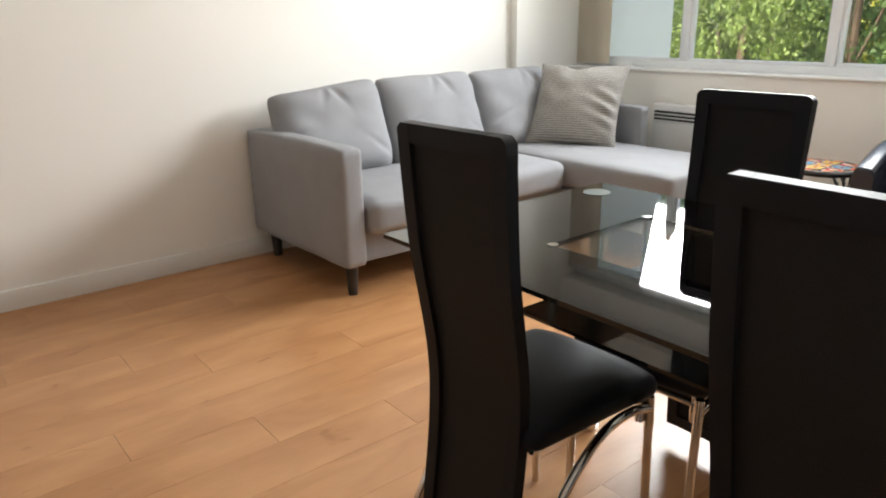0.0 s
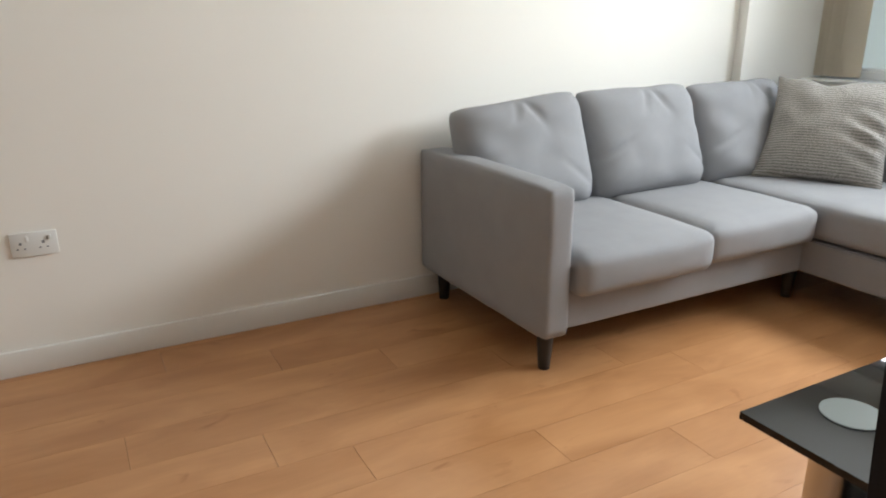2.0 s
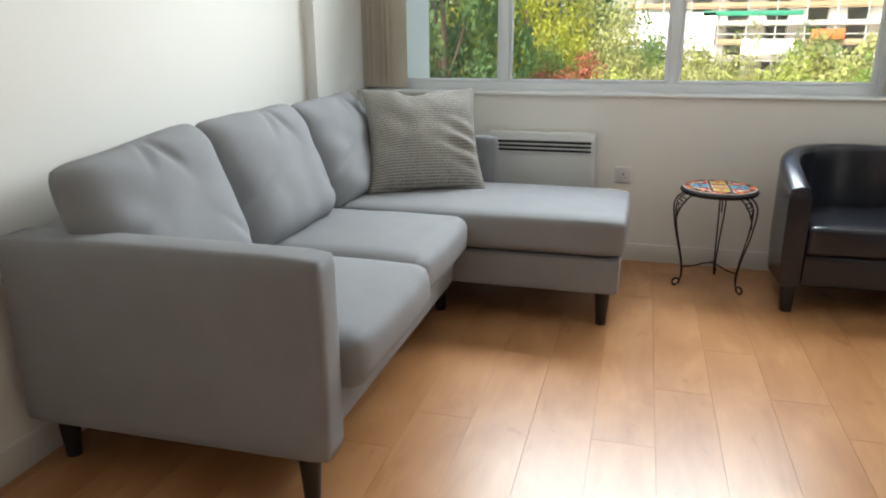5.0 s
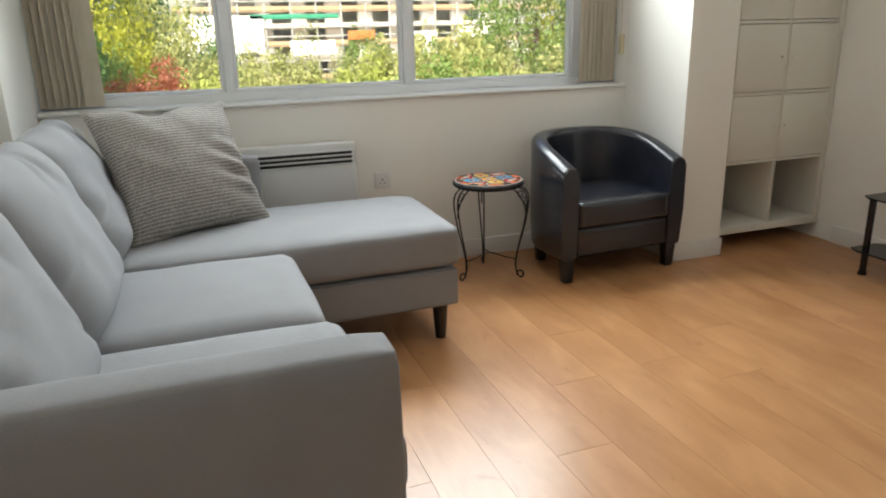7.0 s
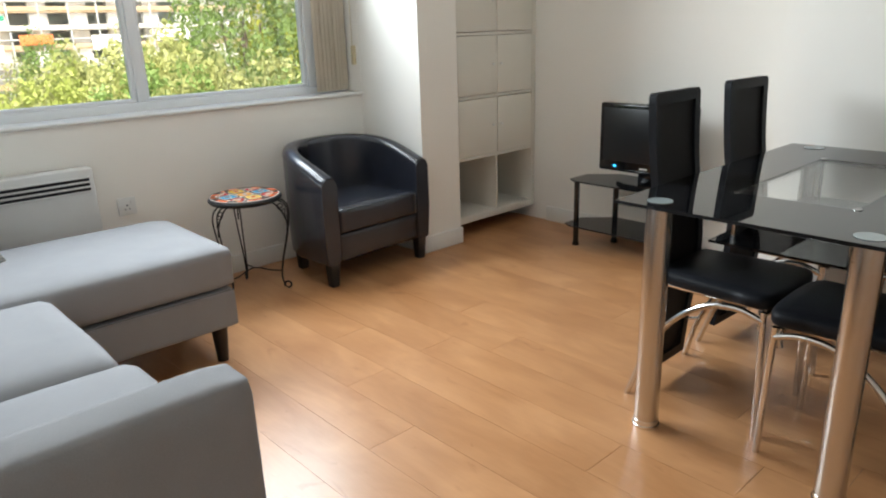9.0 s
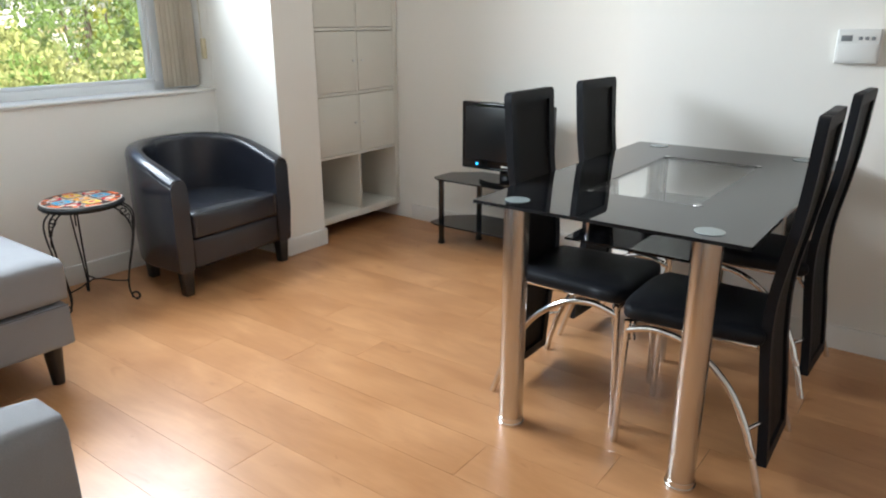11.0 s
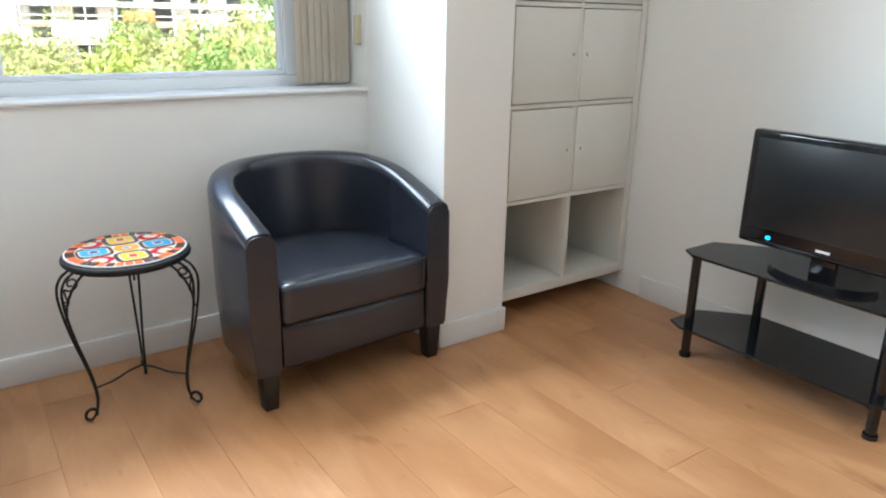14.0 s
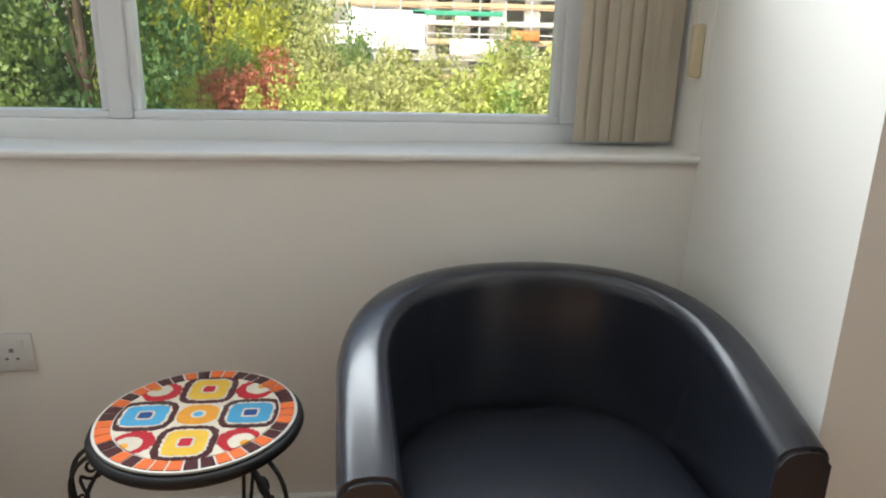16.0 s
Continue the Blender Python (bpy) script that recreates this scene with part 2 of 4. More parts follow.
def soft_box(bm, w, d, h, r=0.04, puff=(0.0, 0.0, 0.0), cuts=12, wrinkle=0.0, seed=0.0):
    """A padded block centred on the origin: rounded edges, bulging faces, slight creases."""
    res = bmesh.ops.create_cube(bm, size=2)
    bmesh.ops.subdivide_edges(bm, edges=list({e for v in res["verts"] for e in v.link_edges}), cuts=cuts, use_grid_fill=True)
    half = Vector((w / 2, d / 2, h / 2))
    for v in bm.verts:
        u = Vector([math.copysign(abs(c) ** 0.8, c) for c in v.co])
        p = Vector([u[i] * half[i] for i in range(3)])
        q = Vector([max(-(half[i] - r), min(half[i] - r, p[i])) for i in range(3)])
        e = p - q
        p2 = q + (e.normalized() * r if e.length > 1e-6 else e)
        f = [1 - u[i] ** 2 for i in range(3)]
        p2.x += puff[0] * u.x * f[1] * f[2]
        p2.y += puff[1] * u.y * f[0] * f[2]
        p2.z += puff[2] * u.z * f[0] * f[1]
        if wrinkle:
            nz = noise.noise(Vector((p.x * 6 + seed, p.y * 6, p.z * 9 + seed)))
            nz2 = noise.noise(Vector((p.x * 17 + seed, p.y * 17, p.z * 11)))
            p2 += p2.normalized() * wrinkle * (nz + 0.35 * nz2)
        v.co = p2


def plate(bm, pts, z0, z1, bevel=0.0):
    """A flat plate with the outline pts."""
    low = [bm.verts.new((x, y, z0)) for x, y in pts]
    f = bm.faces.new(low)
    r = bmesh.ops.extrude_face_region(bm, geom=[f])
    vs = [g for g in r["geom"] if isinstance(g, bmesh.types.BMVert)]
    bmesh.ops.translate(bm, verts=vs, vec=(0, 0, z1 - z0))
    if bevel:
        es = [e for e in {e for v in vs for e in v.link_edges} if e.verts[0] in vs and e.verts[1] in vs]
        bmesh.ops.bevel(bm, geom=es, offset=bevel, segments=2, affect="EDGES")


def thing(name, label, category, group="", at=(0, 0, 0), rz=0):
    e = new(name)
    e.matrix_world = pose(*at, 0, 0, rz)
    e.empty_display_size = 0.1
    return tagged(e, label, category, group)


# ---- the room ----
XE, YW, XJ = 4.064, 5.20, 3.545
H = 2.4


def struct(ob, label, category="wall"):
    return tagged(ob, label, category, kind="structure")


def wall(name, boxes, label):
    bm = bmesh.new()
    for b in boxes:
        put_box(bm, *b)
    return struct(obj(name, bm, M_WALL, smooth=False), label)


wall("wall_west", [(-0.15, 0, -1.5, YW + 0.25, -0.2, H)], "plain white painted plaster wall behind the sofa")
wall("wall_north", [(0, XE, YW, YW + 0.25, -0.2, 0.8835), (0, XE, YW, YW + 0.25, 2.22, H), (0, 0.055, YW, YW + 0.25, 0.8835, 2.22), (3.03, XE, YW, YW + 0.25, 0.8835, 2.22)], "white painted wall under the wide window")
wall("pier_west", [(0, 0.06, 4.67, YW - 0.001, 0, H)], "shallow white boxed pier beside the window")
wall("pier_east", [(3.031, 3.318, 4.668, YW - 0.001, 0, H)], "white painted pier between window and shelf alcove")
wall("wall_east", [(XE, XE + 0.15, -1.5, YW + 0.25, -0.2, H), (XJ, XE, 1.75, 2.965, 0, H)], "white painted wall with a deep projecting chimney breast")
wall("wall_south", [(-0.15, XE + 0.15, -1.65, -1.5, -0.2, H)], "plain white painted wall")
bm = bmesh.new()
put_box(bm, -0.15, XE + 0.15, -1.65, YW + 0.25, H, H + 0.2)
struct(obj("ceiling", bm, M_CEIL, smooth=False), "plain white flat ceiling", "ceiling")


def skirting(bits):
    bm = bmesh.new()
    for x0, x1, y0, y1 in bits:
        put_box(bm, x0, x1, y0, y1, 0, 0.098, 0.004, 2)
    struct(obj("baseboard", bm, M_TRIM), "white painted square-edged skirting board", "baseboard")


skirting([(0, 0.016, -1.5, 4.669), (0.077, 3.014, YW - 0.016, YW), (0.06, 0.076, 4.67, YW - 0.017), (0, 0.076, 4.654, 4.669),
          (3.015, 3.031, 4.656, YW - 0.017), (3.015, 3.325, 4.652, 4.667), (XE - 0.016, XE, 2.982, 4.6),
          (XJ, XE - 0.017, 2.966, 2.981), (XJ - 0.016, XJ, 1.735, 2.981), (0.017, XE, -1.5, -1.484), (XE - 0.016, XE, -1.483, 1.733)])

# window: sill board, frame, mullions, panes
bm = bmesh.new()
put_box(bm, 0.03, 3.075, YW - 0.014, YW + 0.16, 0.884, 0.903, 0.008, 3)
sill = struct(obj("window_sill", bm, M_TRIM), "white painted window sill board with a rounded nose", "window sill")
win = struct(thing("window_1", "", ""), "wide white plastic three-light window with vertical blinds", "window")
FY0, FY1 = YW + 0.16, YW + 0.225
bm = bmesh.new()
put_box(bm, 0.055, 3.03, FY0, FY1, 0.884, 0.945, 0.006)
put_box(bm, 0.055, 3.03, FY0, FY1, 2.15, 2.22, 0.006)
put_box(bm, 0.055, 0.12, FY0, FY1, 0.945, 2.15, 0.006)
put_box(bm, 2.768, 3.03, FY0, FY1, 0.945, 2.15, 0.006)
for c in (0.885, 1.795):
    put_box(bm, c - 0.024, c + 0.024, FY0, FY1, 0.945, 2.15, 0.006)
obj("frame", bm, M_UPVC, win)
for x0, x1 in ((0.12, 0.861), (0.909, 1.771), (1.819, 2.768)):
    bm = bmesh.new()
    e = 0.018
    put_box(bm, x0, x1, FY0 + 0.012, FY1 - 0.012, 0.945, 0.945 + e, 0.004)
    put_box(bm, x0, x1, FY0 + 0.012, FY1 - 0.012, 2.15 - e, 2.15, 0.004)
    put_box(bm, x0, x0 + e, FY0 + 0.012, FY1 - 0.012, 0.945 + e, 2.15 - e, 0.004)
    put_box(bm, x1 - e, x1, FY0 + 0.012, FY1 - 0.012, 0.945 + e, 2.15 - e, 0.004)
    obj("glazing_bead", bm, M_UPVC, win)
    bm = bmesh.new()
    put_box(bm, x0 + e, x1 - e, FY0 + 0.03, FY0 + 0.034, 0.945 + e, 2.15 - e)
    pane = obj("pane", bm, M_PANE, win, smooth=False)
    pane.visible_shadow = False


def blind(name, xs, turn):
    """Stacked vertical slats hanging from a head rail, with weighted hems."""
    b = thing(name, "cream fabric vertical blind slats bunched at the window's end", "blind", "vertical blinds")
    for i, x in enumerate(xs):
        bm = bmesh.new()
        w, z0, z1 = 0.089, 0.915, 2.12
        a = radians(turn + (i % 3 - 1) * 3)
        cols = [[], []]
        for k in range(7):
            u = (k / 6 - 0.5) * w
            bow = 0.006 * (1 - (2 * k / 6 - 1) ** 2)
            for s in (0, 1):
                px, py = u, bow + s * 0.0012
                X, Y = x + px * math.cos(a) - py * math.sin(a), YW + 0.10 + px * math.sin(a) + py * math.cos(a)
                cols[s].append([bm.verts.new((X, Y, z)) for z in (z0, z0 + 0.028, z0 + 0.03, z1)])
        for s in (0, 1):
            for k in range(6):
                for j in range(3):
                    f = bm.faces.new((cols[s][k][j], cols[s][k + 1][j], cols[s][k + 1][j + 1], cols[s][k][j + 1]))
        for k in (0, 6):
            for j in range(3):
                bm.faces.new((cols[0][k][j], cols[1][k][j], cols[1][k][j + 1], cols[0][k][j + 1]))
        obj("slat", bm, M_BLIND, b)
    return b


b1 = blind("vertical_blind", [0.105 + 0.030 * i for i in range(7)], 30)
b2 = blind("vertical_blind", [2.828 + 0.028 * i for i in range(6)], 4)
bm = bmesh.new()
put_box(bm, 0.06, 3.02, YW + 0.08, YW + 0.12, 2.12, 2.15, 0.003)
tagged(obj("blind_head_rail", bm, M_PLASTIC), "white metal head rail of the vertical blinds", "blind rail", kind="structure")
bm = bmesh.new()
put_box(bm, 3.006, 3.0302, YW + 0.03, YW + 0.055, 1.06, 1.17, 0.005)
put_cyl(bm, (3.012, YW + 0.043, 1.16), (3.012, YW + 0.043, 2.1), 0.0016, n=6)
tagged(obj("chain_tidy", bm, M_CREAM), "cream plastic blind chain holder on the pier", "blind chain")


# ---- outside ----
bm = bmesh.new()
put_box(bm, -2500, 2500, -2500, 4000, -4.2, -4.0)
struct(obj("ground", bm, M_GROUND, smooth=False), "rough green ground below the window", "ground")
bm = bmesh.new()
put_box(bm, -0.30, 0.17, YW + 0.27, 6.28, -4, 5)
struct(obj("outside_wall", bm, M_REND, smooth=False), "white rendered wing wall outside beside the window", "wall")


# ---- corner sofa ----
def back_cushion(s, y0, y1, t, seed, X0):
    """A loose back cushion: bulging front, seamed edges, pulled corners and soft creases."""
    bm = bmesh.new()
    n, g = 44, {}
    hw, hh = (y1 - y0) / 2, 0.262
    for side in (1, -1):
        for i in range(n + 1):
            for j in range(n + 1):
                u, v = 2 * i / n - 1, 2 * j / n - 1
                if side == -1 and (abs(u) == 1 or abs(v) == 1):
                    g[side, i, j] = g[1, i, j]
                    continue
                f = (1 - abs(u) ** 4.5) ** 0.5 * (1 - abs(v) ** 4.5) ** 0.5
                d = (0.135 - 0.035 * v) * f if side == 1 else 0.055 * f
                pu = (1 - 0.012 * (1 - v * v) * u ** 4) * (1 - 0.05 * abs(v) ** 9)
                pv = (1 - 0.012 * (1 - u * u) * v ** 4) * (1 - 0.05 * abs(u) ** 9)
                inner = 0 if abs(u) == 1 or abs(v) == 1 else 1
                w = 0.013 * noise.noise(Vector((u * 2.2 + 9 * seed, v * 2.2, side)))
                cr = 0.0
                for cu, cv, an, k in ((0.25, 0.75, 1.9, 1.0), (-0.75, -0.2, 0.5, 0.7), (0.8, -0.5, 2.4, 0.7), (0.05, 0.85, 1.2, 0.8)):
                    du, dv = u - cu - 0.15 * seed + 0.15, v - cv
                    a, b = du * math.cos(an) + dv * math.sin(an), -du * math.sin(an) + dv * math.cos(an)
                    cr -= 0.019 * k * math.exp(-(b / 0.055) ** 2 - (a / 0.3) ** 2)
                sag = 0.006 * noise.noise(Vector((u * 1.7 + 5 * seed, 3.0, 0))) * max(0, v) - (0.06 if seed == 0 else 0.012) * (1 - u) / 2 * max(0, v)
                g[side, i, j] = bm.verts.new((side * d + inner * (w + (cr if side == 1 else 0)), u * hw * pu, v * hh * pv + sag))
    for side in (1, -1):
        for i in range(n):
            for j in range(n):
                q = [g[side, i, j], g[side, i + 1, j], g[side, i + 1, j + 1], g[side, i, j + 1]]
                bm.faces.new(q if side == 1 else q[::-1])
    m = Matrix.Translation((0.245 - X0, (y0 + y1) / 2, 0.678)) @ Matrix.Rotation(radians(-17), 4, "Y")
    bmesh.ops.transform(bm, verts=bm.verts, matrix=m)
    obj("back_cushion", bm, M_FAB, s, angle=75)


def sofa():
    s = thing("corner_sofa", "grey fabric corner sofa with chaise end and tapered black legs", "sofa", at=(0.06, 2.81, 0))
    X0, Y0 = 0.06, 2.81

    def part(name, x0, x1, y0, y1, z0, z1, r=0.02, puff=(0, 0, 0), wr=0.0, seed=0.0, tilt=0.0, cuts=12, material=M_FAB):
        bm = bmesh.new()
        soft_box(bm, x1 - x0, y1 - y0, z1 - z0, r, puff, cuts, wr, seed)
        m = Matrix.Translation(((x0 + x1) / 2 - X0, (y0 + y1) / 2 - Y0, (z0 + z1) / 2)) @ Matrix.Rotation(radians(tilt), 4, "Y")
        bmesh.ops.transform(bm, verts=bm.verts, matrix=m)
        return obj(name, bm, material, s, angle=70)
    part("base", 0.10, 0.90, 2.85, 4.86, 0.15, 0.30, 0.012, wr=0.002)
    part("chaise_base", 0.885, 1.61, 4.180, 4.86, 0.15, 0.305, 0.014, wr=0.002)
    part("back_frame", 0.034, 0.20, 2.77, 4.93, 0.15, 0.695, 0.03, wr=0.002)
    for y0, y1, n in ((2.736, 2.850, "south_arm"), (4.862, 4.952, "north_arm")):
        arm = part("arm", 0.035, 0.958 if n == "south_arm" else 0.945, y0, y1, 0.156, 0.70, 0.022, (0.004, 0.006, 0.006), 0.002)
        if n == "south_arm":
            mid = (y0 + y1) / 2 - Y0
            for v in arm.data.vertices:
                if v.co.y < mid:
                    v.co.y -= 0.018 * (1 - v.co.x / 0.88)
    part("seat_cushion", 0.30, 1.002, 2.856, 3.515, 0.298, 0.462, 0.045, (0.012, 0.0, 0.022), 0.005, 1.3)
    part("seat_cushion", 0.30, 0.968, 3.519, 4.178, 0.298, 0.462, 0.045, (0.012, 0.0, 0.022), 0.005, 4.1)
    part("chaise_cushion", 0.28, 1.625, 4.182, 4.858, 0.308, 0.475, 0.035, (0.006, 0.004, 0.012), 0.004, 7.7)
    for i, (y0, y1, t) in enumerate(((2.775, 3.44, 0.215), (3.435, 4.13, 0.21), (4.125, 4.79, 0.20))):
        back_cushion(s, y0 - Y0, y1 - Y0, t, i, X0)
    for x, y in ((0.868, 2.812), (0.085, 2.815), (1.545, 4.235), (1.545, 4.80), (0.83, 4.22), (0.10, 4.88)):
        bm = bmesh.new()
        put_cyl(bm, (x - X0, y - Y0, 0), (x - X0, y - Y0, 0.152), 0.022, 0.033, 20)
        obj("leg", bm, M_BLACKWOOD, s)
    for pts in (((0.905, 4.176, 0.304), (1.60, 4.176, 0.306)),):
        bm = bmesh.new()
        put_tube(bm, [Vector(p) - Vector((X0, Y0, 0)) for p in pts], 0.003, 6)
        obj("seam", bm, M_SEAM, s)


sofa()


def scatter_cushion():
    """A square cushion: thin pinched edges, pointed corners, dented top."""
    bm = bmesh.new()
    n, half, thick = 40, 0.288, 0.105
    g = {}
    for s in (1, -1):
        for i in range(n + 1):
            for j in range(n + 1):
                u, v = 2 * i / n - 1, 2 * j / n - 1
                if s == -1 and (abs(u) == 1 or abs(v) == 1):
                    g[s, i, j] = g[1, i, j]
                    continue
                pinch = 1 - 0.09 * (1 - v * v) * abs(u) ** 3
                pinch2 = 1 - 0.09 * (1 - u * u) * abs(v) ** 3
                h = thick * ((1 - u * u) ** 0.55) * ((1 - v * v) ** 0.55)
                crease = 0.016 * math.sin(7 * u + 21 * v) * math.exp(-((u - 0.72) ** 2 * 10 + (v + 0.2) ** 2 * 6))
                dent = -0.03 * math.exp(-((u + 0.1) ** 2) * 18 - ((v - 1) ** 2) * 6)
                w = 0.010 * noise.noise(Vector((u * 3, v * 3, s)))
                edge = 0 if abs(u) == 1 or abs(v) == 1 else 1
                g[s, i, j] = bm.verts.new((u * half * pinch, v * half * pinch2 + dent, s * h + edge * (crease + w)))
    for s in (1, -1):
        for i in range(n):
            for j in range(n):
                q = [g[s, i, j], g[s, i + 1, j], g[s, i + 1, j + 1], g[s, i, j + 1]]
                bm.faces.new(q if s == 1 else q[::-1])
    c = tagged(obj("scatter_cushion", bm, cushion_mat()), "taupe woven scatter cushion leaning on the grey sofa", "cushion")
    bl, br, tl = Vector((0.40, 4.375, 0.475)), Vector((0.90, 4.60, 0.475)), Vector((0.265, 4.66, 0.935))
    ux = (br - bl).normalized()
    uy = (tl - bl)
    uy = (uy - ux * uy.dot(ux) * 0.9).normalized()
    ux = (ux - uy * ux.dot(uy)).normalized()
    uz = ux.cross(uy)
    centre = Vector((0.622, 4.648, 0.709))
    m = Matrix((ux, uy, uz)).transposed().to_4x4()
    c.matrix_world = Matrix.Translation(centre) @ m


def cushion_mat():
    m = mat("taupe_zigzag_weave", (0.31, 0.29, 0.268), 0.95, scale=6, vary=0.08, bump=0.5, bump_scale=320)
    n, ln = m.node_tree.nodes, m.node_tree.links
    p = n["Principled BSDF"]
    src = p.inputs["Base Color"].links[0].from_socket
    tc = n.new("ShaderNodeTexCoord")
    mp = n.new("ShaderNodeMapping")
    mp.inputs["Scale"].default_value = (1, 1, 0)
    w = n.new("ShaderNodeTexWave")
    w.bands_direction = "Y"
    w.inputs["Scale"].default_value, w.inputs["Distortion"].default_value, w.inputs["Detail"].default_value, w.inputs["Detail Scale"].default_value = 24, 5.0, 2, 9
    ln.new(tc.outputs["Object"], mp.inputs[0])
    ln.new(mp.outputs[0], w.inputs[0])
    k = n.new("ShaderNodeMath")
    k.operation = "MULTIPLY_ADD"
    k.inputs[1].default_value, k.inputs[2].default_value = 0.95, 0.50
    ln.new(w.outputs["Fac"], k.inputs[0])
    s = n.new("ShaderNodeVectorMath")
    s.operation = "SCALE"
    ln.new(src, s.inputs[0])
    ln.new(k.outputs[0], s.inputs["Scale"])
    ln.new(s.outputs[0], p.inputs["Base Color"])
    return m


scatter_cushion()

# ---- wall heater and sockets ----
heater = thing("panel_heater", "white slim electric panel heater with dark top slots", "heater", at=(0.86, YW, 0))
bm = bmesh.new()
put_box(bm, 0, 0.57, -0.095, -0.02, 0.30, 0.70, 0.008, 3)
obj("body", bm, M_HEAT, heater)
box("mount", 0.05, 0.52, -0.02, -0.0005, 0.36, 0.60, M_HEAT, heater)
bm = bmesh.new()
for i in range(3):
    put_box(bm, 0.015, 0.548, -0.0985, -0.09, 0.600 + 0.022 * i, 0.612 + 0.022 * i, 0.001)
obj("grille_slot", bm, M_DARK, heater)
bm = bmesh.new()
for i in range(4):
    put_box(bm, 0.01, 0.553, -0.102, -0.094, 0.592 + 0.022 * i, 0.598 + 0.022 * i, 0.0015)
obj("louvre", bm, M_HEAT, heater)


def socket(name, m, w, label, holes):
    s = new(name)
    s.matrix_world = m
    tagged(s, label, "socket")
    box("plate", -w / 2, w / 2, -0.009, -0.0005, -0.043, 0.043, M_PLASTIC, s, 0.003)
    for hx in holes:
        bm = bmesh.new()
        put_box(bm, hx - 0.0045, hx + 0.0045, -0.0096, -0.0085, 0.001, 0.010)
        put_box(bm, hx - 0.0145, hx - 0.0075, -0.0096, -0.0085, -0.016, -0.011)
        put_box(bm, hx + 0.0075, hx + 0.0145, -0.0096, -0.0085, -0.016, -0.011)
        obj("pin_hole", bm, M_GREY, s)
        box("rocker", hx + 0.016, hx + 0.026, -0.013, -0.0085, 0.012, 0.030, M_PLASTIC, s, 0.0015)


socket("double_socket", pose(0.0, 1.225, 0.485, 0, 0, 90), 0.146, "white double wall socket with switches", (-0.042, 0.028))
socket("fused_spur", pose(1.58, YW, 0.475), 0.086, "white switched fuse outlet on the wall", (0.0,))


